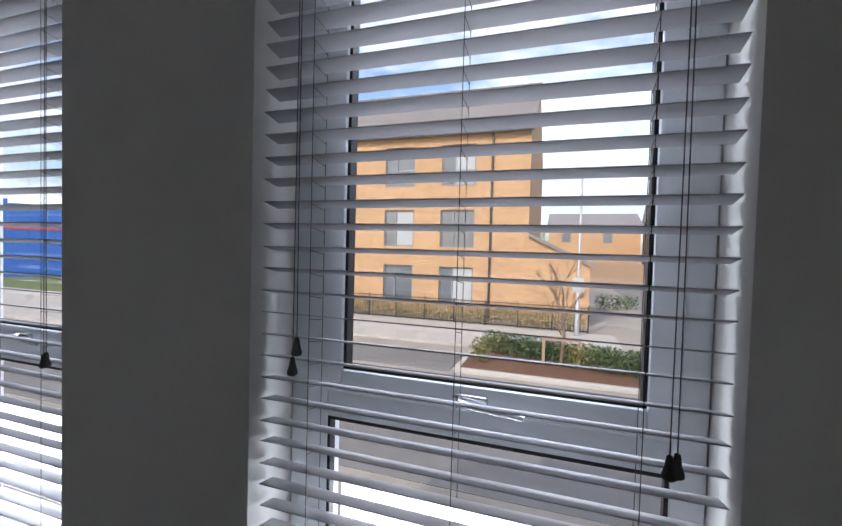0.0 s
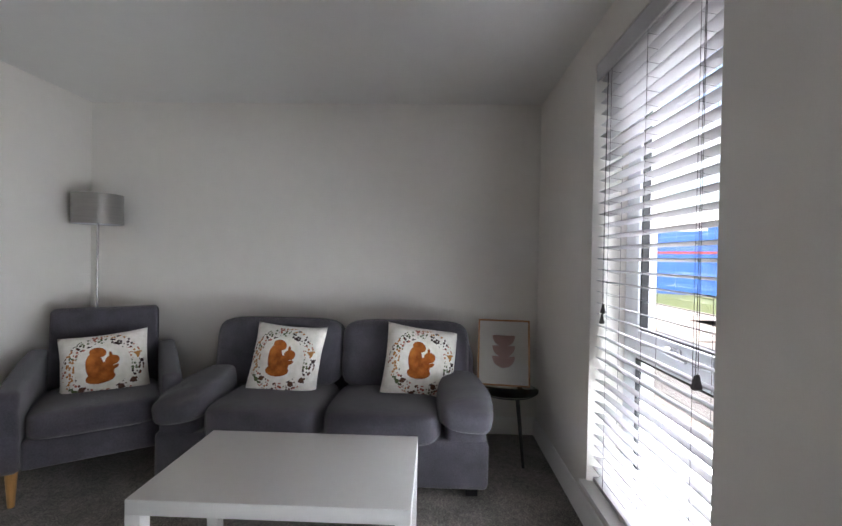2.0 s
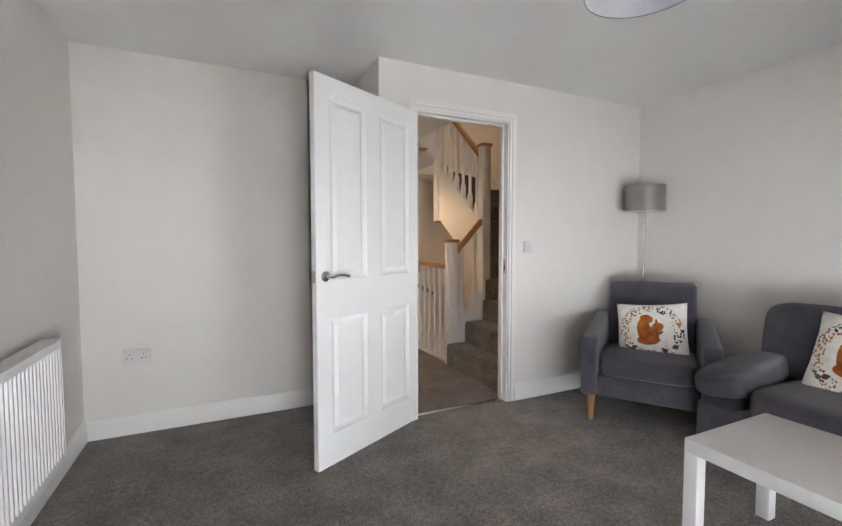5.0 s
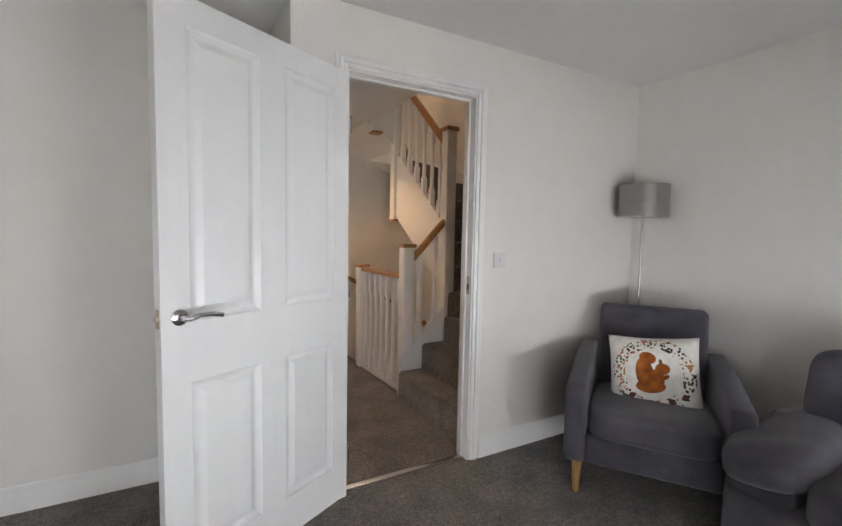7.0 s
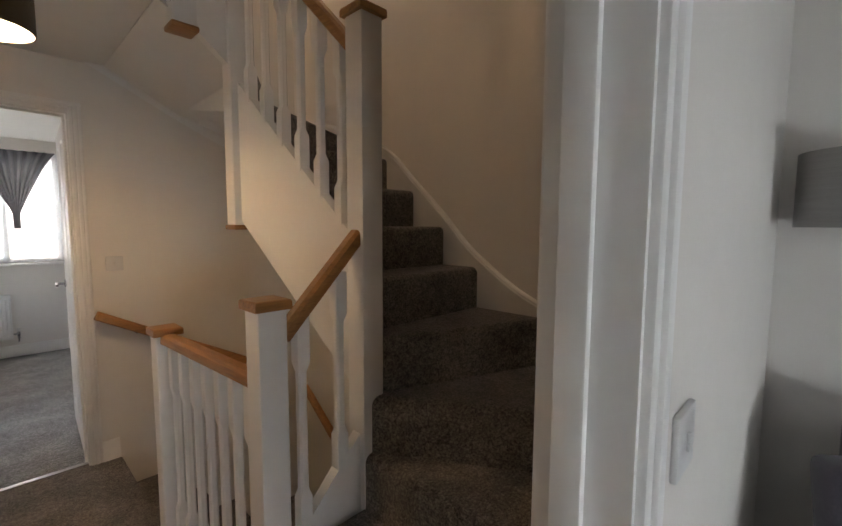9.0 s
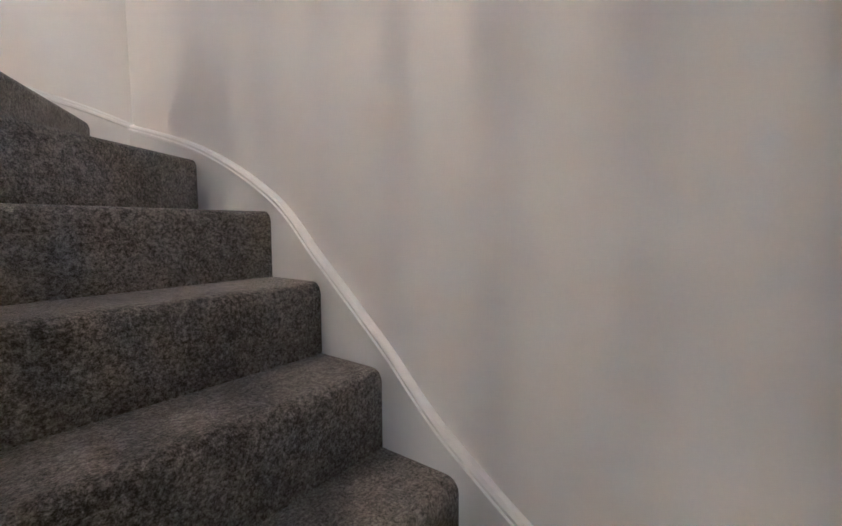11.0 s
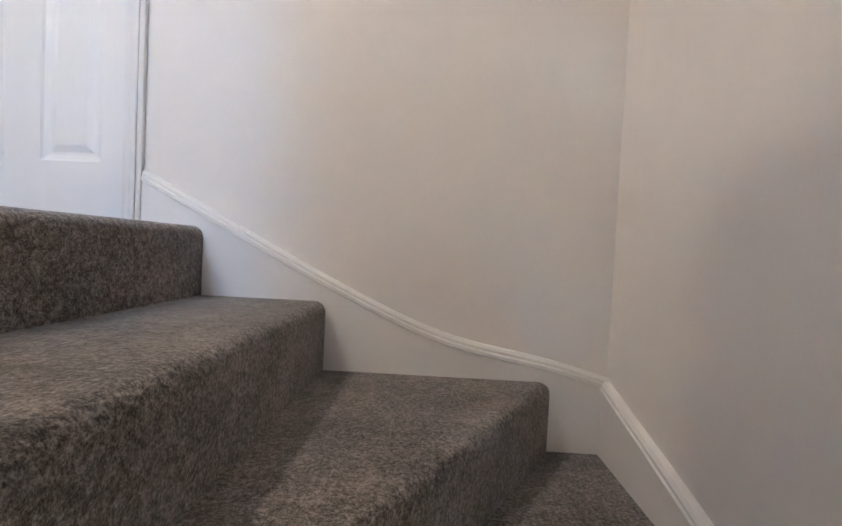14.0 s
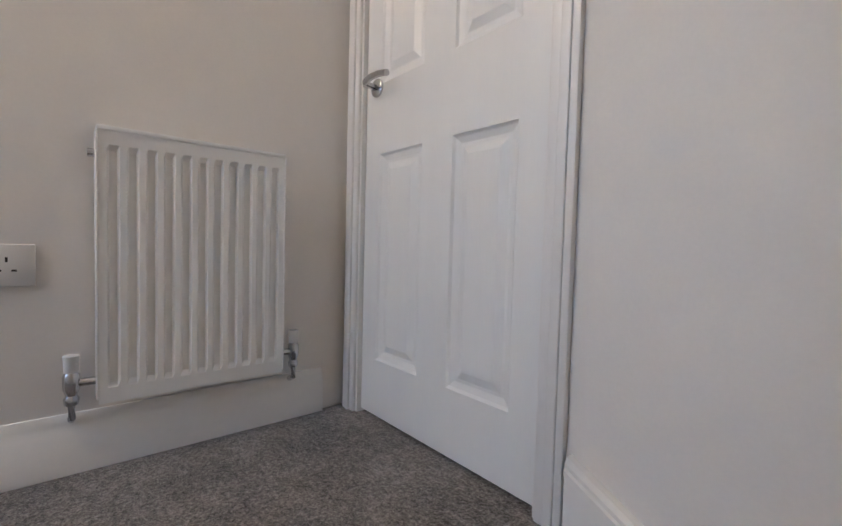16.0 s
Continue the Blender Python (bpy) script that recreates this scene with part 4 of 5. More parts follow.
def radiator(m, length, height, depth, label, flutes, valves=True):
    """A panel radiator: x along the wall, y out of it to the front at -y."""
    th = thing("radiator", label, "radiator", at=m)
    z0, z1 = 0.0, height
    bm = bmesh.new()
    g = length / (flutes + 0.5)
    xs, ys = [], []
    prof = [(-length / 2, 0.0), (-length / 2, -0.012)]
    for k in range(flutes):
        c = -length / 2 + g * (k + 0.75)
        prof += [(c - g * 0.33, -0.012), (c - g * 0.2, -0.004), (c + g * 0.2, -0.004), (c + g * 0.33, -0.012)]
    prof += [(length / 2, -0.012), (length / 2, 0.0)]
    lo, hi = z0 + 0.045, z1 - 0.045
    flat = [(x, -0.012 if abs(y) > 0.001 else 0.0) for x, y in prof]
    levels = [(z0, flat), (lo - 0.012, flat), (lo, prof), (hi, prof), (hi + 0.012, flat), (z1, flat)]
    rings = [[bm.verts.new((x, y - depth + 0.014, z)) for x, y in p] for z, p in levels]
    for a, b in zip(rings, rings[1:]):
        for i in range(len(prof) - 1):
            bm.faces.new((a[i], a[i + 1], b[i + 1], b[i]))
    part("front_panel", bm, RADW, th, smooth=False)
    part("top_grille", boxes((-length / 2 - 0.002, length / 2 + 0.002, -depth, -0.02, z1 - 0.004, z1 + 0.006), bevel=0.002), RADW, th)
    for s in (-1, 1):
        x = s * length / 2
        part("side_panel", boxes((*sorted((x, x + s * 0.004)), -depth, -0.02, z0 + 0.01, z1 - 0.004), bevel=0.001), RADW, th)
    part("back_panel", boxes((-length / 2, length / 2, -0.03, -0.02, z0, z1 - 0.01)), RADW, th, smooth=False)
    for x in (-length / 3, length / 3 - 0.03):
        part("bracket", boxes((x, x + 0.03, -0.02, 0.0, z0 + 0.05, z1 - 0.1)), RADW, th, smooth=False)
    part("bleed_plug", tube([(-length / 2 - 0.002, -depth / 2, z1 - 0.05), (-length / 2 - 0.016, -depth / 2, z1 - 0.05)], 0.009, 12), CHROME, th, "chrome plug")
    part("bleed_plug", tube([(length / 2 + 0.002, -depth / 2, z1 - 0.05), (length / 2 + 0.008, -depth / 2, z1 - 0.05)], 0.009, 12), CHROME, th, "chrome plug")
    if valves:
        for s in (-1, 1):
            x = s * (length / 2 + 0.045)
            v = part("valve", tube([(s * length / 2, -depth / 2, z0 + 0.045), (x, -depth / 2, z0 + 0.045)], 0.009, 12), CHROME, th, "chrome radiator valve")
            part("valve_body", lathe([(0.012, z0 + 0.0), (0.014, z0 + 0.012), (0.010, z0 + 0.02), (0.015, z0 + 0.035), (0.015, z0 + 0.062), (0.011, z0 + 0.07)], 16, x, -depth / 2, cap=True), CHROME, v)
            part("valve_cap", lathe([(0.013, z0 + 0.07), (0.014, z0 + 0.105)], 16, x, -depth / 2, cap=True), PLASTIC, v, "white plastic cap")
            part("pipe", tube([(x, -depth / 2, z0), (x, -depth / 2, -0.03), (x, -0.0, -0.045)], 0.0075, 10), CHROME, v)
    return th


radiator(pose(3.96, -2.55, 0.17, 0, 0, -90), 1.1, 0.56, 0.09, "white double panel radiator under a living room wall", 32, True)

# ---- stair ----
R = 0.2
NX, NX2, NY1, NY2 = 0.945, 1.05, -4.23, -5.0
XS, YSS = XW + 0.025, YS + 0.025
RISERS = {1: ((1.385, -4.19), (1.385, YN)), 2: ((1.185, -4.19), (1.185, YN)), 3: ((0.985, -4.19), (0.985, YN)),
          4: ((0.955, -4.185), (0.40, YN)), 5: ((0.90, -4.2), (XS, -3.93)), 6: ((0.92, -4.31), (XS, -4.31)),
          7: ((0.96, -4.535), (XS, -4.535)), 8: ((0.98, -4.76), (XS, -4.76)), 9: ((1.0, -4.985), (XS, -4.985)),
          10: ((0.995, -5.0), (XS, -5.44)), 11: ((0.99, -5.01), (0.325, YSS)), 12: ((1.0, -5.02), (0.98, YSS)), 13: ((1.345, -5.02), (1.345, YSS)), 14: ((1.5, -5.02), (1.5, YSS))}
CORNER = {3: [], 4: [(XS, YN)], 10: [(XS, YSS)]}


def step_outline(k):
    (a, b), (c, d) = RISERS[k], RISERS[k + 1]
    return [a, b] + CORNER.get(k, []) + [d, c]


stair = thing("staircase", "carpeted winding stair with white strings and oak rails", "staircase", kind="structure", at=pose(SX, 0, 0))
for k in range(1, 14):
    pts = step_outline(k)
    pts2 = []
    for p in pts:
        if not pts2 or (Vector(p) - Vector(pts2[-1])).length > 1e-4:
            pts2.append(p)
    bm = bmesh.new()
    # the carpeted tread and its riser, with a rounded nosing
    (ra, rb), (rc, rd) = RISERS[k], RISERS[k + 1]
    under = {ra: (k - 1) * R - 0.02, rb: (k - 1) * R - 0.02, rc: k * R - 0.1, rd: k * R - 0.1}
    prism(bm, pts2, [under.get(p, (k - 0.6) * R) if k > 4 else (k - 1) * R - 0.02 for p in pts2], [k * R] * len(pts2))
    nose = []
    (a, b) = RISERS[k]
    es = [e for e in bm.edges if all(abs(v.co.z - k * R) < 1e-5 for v in e.verts) and
          all(abs((v.co.xy - Vector(a)).cross((Vector(b) - Vector(a)).normalized())) < 1e-3 for v in e.verts)]
    bmesh.ops.bevel(bm, geom=es, offset=0.032, segments=5, profile=0.5, affect="EDGES")
    part("step", bm, CARPET, stair, "grey carpeted step")

# plastered soffit under the steps
bm = bmesh.new()
for k in range(5, 13):
    pts = step_outline(k)
    (a, b), (c, d) = RISERS[k], RISERS[k + 1]
    lo = {a: (k - 1) * R - 0.11, b: (k - 1) * R - 0.11, c: k * R - 0.11, d: k * R - 0.11}
    lows = [lo.get(p, (k - 0.5) * R - 0.11) for p in pts]
    prism(bm, pts, lows, [z + 0.03 for z in lows])
part("soffit", bm, CEIL, stair, "white plaster soffit", False)


def curve_string(pts, horizontal, depth):
    """A plate along a wall whose top follows the nosings in a smooth line."""
    P = [Vector((s, z)) for s, z in pts]
    out = []
    for i in range(len(P) - 1):
        p0, p1, p2, p3 = P[max(i - 1, 0)], P[i], P[i + 1], P[min(i + 2, len(P) - 1)]
        for j in range(8):
            t = j / 8
            out.append(0.5 * (2 * p1 + (p2 - p0) * t + (2 * p0 - 5 * p1 + 4 * p2 - p3) * t * t + (3 * p1 - p0 - 3 * p2 + p3) * t ** 3))
    return out + [P[-1]]


def wall_string(pts, place, low):
    bm = bmesh.new()
    line = curve_string(pts, True, 0)
    prof = [(0.025, -0.6), (0.025, -0.032), (0.029, -0.03), (0.029, -0.02), (0.025, -0.016), (0.025, -0.008), (0.018, 0.0), (0.0, 0.0)]
    rings = [[bm.verts.new(place(s, u, max(z + dz, z - low))) for u, dz in prof] for s, z in line]
    for a, b in zip(rings, rings[1:]):
        for i in range(len(prof) - 1):
            bm.faces.new((a[i], b[i], b[i + 1], a[i + 1]))
    return bm


part("string", wall_string([(1.28, 0.36), (1.185, 0.46), (0.985, 0.64), (0.40, 0.86), (XW, 0.95)][::-1], lambda s, u, z: (s, YN - u, z), 0.35), GLOSS, stair, "white moulded stair string")
part("string", wall_string([(YN, 0.95), (-3.93, 1.05), (-4.31, 1.26), (-4.54, 1.47), (-4.77, 1.67), (-5.0, 1.86), (-5.44, 2.05), (YS, 2.217)], lambda s, u, z: (XW + u, s, z), 0.42), GLOSS, stair, "white moulded stair string")
part("string", wall_string([(XW, 2.217), (0.325, 2.262), (0.65, 2.33), (0.975, 2.47), (1.345, 2.66), (1.53, 2.755)], lambda s, u, z: (s, YS + u, z), 0.42), GLOSS, stair, "white moulded stair string")
# outer strings between the newels
part("string", prism(bmesh.new(), [(NX - 0.02, NY1), (NX + 0.02, NY1), (NX2 + 0.02, NY2), (NX2 - 0.02, NY2)], [0.79, 0.79, 1.46, 1.46], [1.33, 1.33, 2.06, 2.06]), GLOSS, stair, "white outer stair string", False)
part("string", prism(bmesh.new(), [(NX, NY1 - 0.02), (NX, NY1 + 0.02), (1.37, NY1 + 0.02), (1.37, NY1 - 0.02)], [0.42, 0.42, 0.0, 0.0], [0.72, 0.72, 0.27, 0.27]), GLOSS, stair, "white outer stair string", False)
part("string", prism(bmesh.new(), [(NX2, NY2 - 0.02), (NX2, NY2 + 0.02), (1.31, NY2 + 0.02), (1.31, NY2 - 0.02)], [2.06, 2.06, 2.28, 2.28], [2.55, 2.55, 2.82, 2.82]), GLOSS, stair, "white outer stair string", False)


def newel(x, y, z0, z1, foot=False, s=0.044):
    bm = bmesh.new()
    box(bm, x - s, x + s, y - s, y + s, z0, z1 - 0.03, bevel=0.004)
    n = part("newel_post", bm, GLOSS, stair, "white square newel post")
    cap = bmesh.new()
    prism(cap, [(x - s - 0.012, y - s - 0.012), (x + s + 0.012, y - s - 0.012), (x + s + 0.012, y + s + 0.012), (x - s - 0.012, y + s + 0.012)], z1 - 0.03, z1, 0.012)
    part("newel_cap", cap, OAK_X, n, "oak cap")
    if foot:
        part("newel_drop", boxes((x - s - 0.008, x + s + 0.008, y - s - 0.008, y + s + 0.008, z0 - 0.022, z0), bevel=0.006), OAK_X, n, "oak foot")
    return n


newel(NX, NY1, 0.35, 2.125)
newel(1.305, NY1 - 0.015, 0.0, 1.19)
newel(1.362, -5.063, 0.0, 0.975)
newel(NX2, NY2, 1.405, 3.35, True)
newel(1.26, NY2 - 0.01, 2.205, 3.65, True)


def baluster(x, y, z0, z1):
    """A square spindle with chamfered middle."""
    h = z1 - z0
    bm = bmesh.new()
    a, b = 0.0205, 0.0145
    levels = [(0.0, a, 1.0), (0.2, a, 1.0), (0.24, b, 0.55), (0.76, b, 0.55), (0.8, a, 1.0), (1.0, a, 1.0)]
    rings = []
    for f, r, c in levels:
        q = r * (1 - 0.42 * (1 - c) * 2 / 0.9) if c < 1 else r * 0.999
        ring = [(r, q), (q, r), (-q, r), (-r, q), (-r, -q), (-q, -r), (q, -r), (r, -q)]
        rings.append([bm.verts.new((x + u, y + v, z0 + f * h)) for u, v in ring])
    for p, q in zip(rings, rings[1:]):
        for i in range(8):
            bm.faces.new((p[i], p[(i + 1) % 8], q[(i + 1) % 8], q[i]))
    bm.faces.new(list(reversed(rings[0])))
    bm.faces.new(rings[-1])
    return part("baluster", bm, GLOSS, stair)


def handrail(a, b, mat, w=0.032, h=0.045):
    """A moulded oak rail from a to b."""
    a, b = Vector(a), Vector(b)
    d = (b - a).normalized()
    side = d.cross(Vector((0, 0, 1))).normalized()
    up = side.cross(d)
    prof = [(-w, -h * 0.35), (-w * 0.62, -h * 0.5), (w * 0.62, -h * 0.5), (w, -h * 0.35), (w, 0.0), (w * 0.9, h * 0.3), (w * 0.5, h * 0.5), (-w * 0.5, h * 0.5), (-w * 0.9, h * 0.3), (-w, 0.0)]
    bm = bmesh.new()
    rings = [[bm.verts.new(p + side * u + up * v) for u, v in prof] for p in (a, b)]
    n = len(prof)
    for i in range(n):
        bm.faces.new((rings[0][i], rings[0][(i + 1) % n], rings[1][(i + 1) % n], rings[1][i]))
    bm.faces.new(list(reversed(rings[0])))
    bm.faces.new(rings[1])
    return part("handrail", bm, mat, stair, "varnished oak handrail", False)


handrail((1.262, NY1 - 0.01, 1.067), (NX + 0.03, NY1, 1.375), OAK_X)
handrail((NX, NY1 - 0.03, 1.99), (NX2, NY2 + 0.03, 2.73), OAK_Y)
handrail((1.307, NY1 - 0.04, 0.93), (1.36, -5.03, 0.93), OAK_Y)
part("base_rail", prism(bmesh.new(), [(1.335, -5.03), (1.385, -5.03), (1.332, NY1 - 0.05), (1.282, NY1 - 0.05)], 0.0, 0.03), GLOSS, stair, smooth=False)
for i in range(6):
    f = (i + 1) / 7
    y = NY1 + f * (NY2 - NY1)
    baluster(NX + f * (NX2 - NX), y, 1.33 + f * 0.73 - 0.03, 1.99 + f * 0.74 - 0.02)
for i in range(7):
    y = NY1 + (i + 1) / 8 * (-5.07 - NY1)
    baluster(1.307 + 0.053 * (i + 1) / 8, y, 0.03, 0.915)
for f in (0.33, 0.7):
    x = 1.33 + f * (NX - 1.33)
    baluster(x, NY1, 0.27 + f * 0.45 - 0.03, 1.01 + f * 0.345)
# guard along the upper landing's edge
handrail((1.26, NY2 + 0.03, 3.58), (1.26, -3.95, 3.58), OAK_Y)
part("base_rail", boxes((1.235, 1.285, NY2 + 0.03, -3.95, TOP, TOP + 0.03)), GLOSS, stair, smooth=False)
for i in range(9):
    baluster(1.26, NY2 + 0.10 + i * 0.114, TOP + 0.03, 3.565)
# rail on the far wall down the lower flight
handrail((1.375 - SX, YS + 0.07, 0.89), (0.62, YS + 0.07, 0.44), OAK_X, 0.024, 0.05)
for x, z in ((1.27, 0.79), (0.8, 0.52)):
    part("rail_bracket", tube([(x, YS, z - 0.03), (x, YS + 0.07, z - 0.03), (x, YS + 0.07, z + 0.02)], 0.008, 8), CHROME, stair, "metal rail bracket")
handrail((XW + 0.06, -5.9, 0.16), (XW + 0.06, -4.6, -0.75), OAK_Y, 0.024, 0.05)

low = thing("lower_staircase", "carpeted lower stair that goes down from the landing", "staircase", kind="structure", at=pose(SX, 0, 0))
for k in range(1, 4):
    part("step", boxes((1.37 - 0.22 * k, 1.37 - 0.22 * (k - 1), YS, -5.08, -R * k - 0.25, -R * k), bevel=0.0), CARPET, low, smooth=False)
part("step", prism(bmesh.new(), [(XW, YS), (0.71, YS), (0.71, -5.08), (0.6, -5.08), (XW, -5.5)], -1.05, -0.8), CARPET, low, smooth=False)
for k in range(5, 12):
    y = -5.5 + 0.3 * (k - 5)
    part("step", boxes((XW, 0.9, y, y + 0.31, -R * k - 0.25, -R * k)), CARPET, low, smooth=False)
part("string", prism(bmesh.new(), [(0.9, -5.06), (1.37, -5.06), (1.37, -5.02), (0.9, -5.02)], [-0.9, -0.3, -0.3, -0.9], [-0.3, 0.0, 0.0, -0.3]), GLOSS, low, smooth=False)

pendant(1.745, -5.05, 2.03, 0.125, 0.2, H, DARKSHADE, SHADEIN, "dark drum pendant shade on the landing, lit", True)
lb = tagged(part("light_bulb", lathe([(0.0, 2.06), (0.026, 2.075), (0.03, 2.10), (0.014, 2.15)], 18, 1.745, -5.05), BULBM), "glowing warm bulb in the landing shade", "bulb")
lb.visible_shadow = False

radiator(pose(2.33 + SX, -5.65, TOP + 0.16, 0, 0, -90), 0.40, 0.585, 0.068, "white single panel radiator on the upper landing wall", 11)
double_socket(pose(2.33 + SX, -5.308, TOP + 0.455, 0, 0, -90), "white wall socket beside the radiator", 0.086)

# ---- bedroom seen through its doorway ----
bw = thing("window_3", "wide white bedroom window", "window", kind="structure")
part("window_frame", boxes((1.17, 1.23, -9.38, -9.31, 0.99, 2.17), (2.57, 2.63, -9.38, -9.31, 0.99, 2.17), (1.23, 2.57, -9.38, -9.31, 0.99, 1.05), (1.23, 2.57, -9.38, -9.31, 2.11, 2.17),
                           (1.60, 1.66, -9.38, -9.31, 1.05, 2.11), bevel=0.005), UPVC, bw)
for a, b in ((1.23, 1.60), (1.66, 2.57)):
    p = part("pane", boxes((a, b, -9.35, -9.344, 1.05, 2.11)), GLASS, bw, smooth=False)
    p.visible_shadow = False
part("window_sill", boxes((1.12, 2.68, -9.30, -9.14, 0.965, 0.99), bevel=0.006), GLOSS, bw)


def curtain(x0, x1, z0, z1, y, folds, mat, name, label, gather=None, depth=0.025):
    """A gathered cloth; gather gives the cloth's side edge at a height from 0 to 1."""
    bm = bmesh.new()
    n, m = folds * 8, 16
    grid = []
    for j in range(m + 1):
        f = j / m
        lo, hi = (x0, x1) if gather is None else gather(f)
        row = []
        for i in range(n + 1):
            u = i / n
            row.append(bm.verts.new((lo + u * (hi - lo), y + depth * math.sin(u * folds * 6.2832) * (0.5 + 0.5 * (1 - f)) + 0.01 * math.sin(3 * f + 7 * u), z1 - f * (z1 - z0))))
        grid.append(row)
    for a, b in zip(grid, grid[1:]):
        for i in range(n):
            bm.faces.new((a[i], a[i + 1], b[i + 1], b[i]))
    return tagged(part(name, bm, mat), label, "curtain", "bedroom curtains")


curtain(1.18, 1.93, 1.35, 2.19, -9.24, 9, CURTAIN, "curtain", "grey gathered curtain tied back at the bedroom window",
        lambda f: (1.18 + 0.33 * min(1, f * 1.25) ** 0.8, 1.93 - 0.36 * min(1, f * 1.25) ** 0.8))
curtain(1.90, 2.63, 1.35, 2.19, -9.24, 9, CURTAIN, "curtain", "grey gathered curtain tied back at the bedroom window",
        lambda f: (1.90 + 0.3 * min(1, f * 1.25) ** 0.8, 2.63 - 0.36 * min(1, f * 1.25) ** 0.8))
curtain(1.19, 2.62, 1.0, 2.13, -9.285, 26, NET, "net_curtain", "white net curtain across the bedroom window", None, 0.008)
radiator(pose(2.12, -9.2, 0.2, 0, 0, 0) @ pose(0, 0, 0, 0, 0, 180), 0.95, 0.46, 0.07, "white panel radiator under the bedroom window", 26)

bed = thing("bed", "divan bed with white bedding and cream drawer base", "bed", at=pose(2.01, -7.1, 0))
part("base", boxes((0.0, 1.5, -1.8, 0.0, 0.03, 0.31), bevel=0.012), PAPER, bed, "cream divan base")
part("drawer", boxes((-0.012, 0.0, -0.85, -0.12, 0.08, 0.26), bevel=0.004), PAPER, bed)
part("mattress", boxes((0.0, 1.5, -1.8, 0.0, 0.31, 0.42), bevel=0.03, segs=3), BLACK, bed, "dark mattress edge")
dv = placed(soft_box(1.62, 1.9, 0.26, 16, 6, 0.03), pose(0.76, -0.92, 0.5))
for v in dv.verts:
    v.co += 0.012 * Vector((math.sin(9 * v.co.y), math.sin(7 * v.co.x), math.sin(8 * v.co.x + 11 * v.co.y)))
part("duvet", dv, LINEN, bed, "rumpled white duvet")
for x in (0.1, 1.4):
    for y in (-1.7, -0.1):
        part("castor", lathe([(0.02, 0.0), (0.02, 0.035)], 12, x, y, cap=True), BLACK, bed)
pendant(2.0, -6.95, 1.84, 0.14, 0.2, H, SHADE, SHADEIN, "grey drum pendant shade in the bedroom, unlit", False)


# ---- outside ----
G = -1.95
setting("ground", boxes((-260, 260, 0.6, 420, G - 0.3, G)), PAVE, "pale paved ground running to the horizon", "ground")
setting("ground_behind", boxes((-60, 60, -260, -9.6, G - 0.3, G)), GRASS, "rough grass behind the house", "ground")
setting("road", boxes((-70, 45, 4.6, 9.6, G, G + 0.01), (7.3, 12.0, 9.6, 60, G, G + 0.01)), ASPHALT, "grey asphalt road with a side turning", "road")
setting("parking_bay", boxes((-12, 0.3, 9.9, 11.8, G, G + 0.014)), ASPHALT, "asphalt parking bays", "road")
setting("pavement", boxes((-20, 5.0, 12.9, 16.9, G, G + 0.09), (-70, -14, 9.8, 16.0, G, G + 0.09)), KERB, "pale slab pavement in front of the railings", "pavement")
setting("lawn", boxes((-70, -17, 16.2, 30, G, G + 0.06)), GRASS, "strip of lawn before the hoarding", "grass")


def leaves(bm, centre, spread, count, size, rnd):
    cx, cy, cz = centre
    for _ in range(count):
        d = Vector((rnd.gauss(0, 1), rnd.gauss(0, 1), rnd.gauss(0, 1)))
        d = d.normalized() * rnd.random() ** 0.45
        p = Vector((cx + d.x * spread[0], cy + d.y * spread[1], cz + d.z * spread[2]))
        a = Vector((rnd.uniform(-1, 1), rnd.uniform(-1, 1), rnd.uniform(-1, 1))).normalized()
        b = a.cross(Vector((rnd.uniform(-1, 1), rnd.uniform(-1, 1), rnd.uniform(-1, 1)))).normalized()
        s = size * rnd.uniform(0.6, 1.3)
        bm.faces.new([bm.verts.new(q) for q in (p - a * s, p + b * s * 0.4, p + a * s, p - b * s * 0.4)])
    return bm


planter = thing("planting_bed", "kerbed planting bed of bark mulch beside the road", "planting bed")
part("kerb", boxes((0.45, 6.0, 9.85, 9.99, G, G + 0.14), (0.7, 6.0, 12.36, 12.5, G, G + 0.14), (0.45, 0.59, 9.99, 12.36, G, G + 0.14), (5.86, 6.0, 9.99, 12.36, G, G + 0.14), bevel=0.02), KERB, planter)
part("mulch", boxes((0.59, 5.86, 9.99, 12.36, G, G + 0.1)), SOIL, planter, smooth=False)
rnd = random.Random(4)
for i in range(22):
    bm = bmesh.new()
    r = rnd.uniform(0.28, 0.45)
    for k in range(7):
        tube([(0, 0, 0), (rnd.uniform(-0.2, 0.2), rnd.uniform(-0.2, 0.2), 0.45)], 0.008, 4, bm)
    leaves(bm, (0, 0, 0.36), (r, r, 0.34), 420, 0.05, rnd)
    sh = tagged(part("shrub", bm, LEAFY if i % 4 == 0 else LEAF, None, "", False), "low evergreen shrub in the planting bed", "shrub", "planting bed shrubs")
    sh.location = (0.95 + 4.5 * ((i * 0.382) % 1.0), 10.9 + 1.2 * ((i * 0.618) % 1.0), G + 0.1)

hedge = bmesh.new()
for i in range(48):
    x = -8.2 + i * 0.255
    leaves(hedge, (x, 17.35 + rnd.uniform(-0.1, 0.1), G + 0.42 + rnd.uniform(-0.1, 0.12)), (0.3, 0.28, 0.42), 110, 0.06, rnd)
tagged(part("hedge", hedge, [LEAFY], None, "", False), "clipped yellow-green hedge behind the railings", "hedge", "", "stuff")

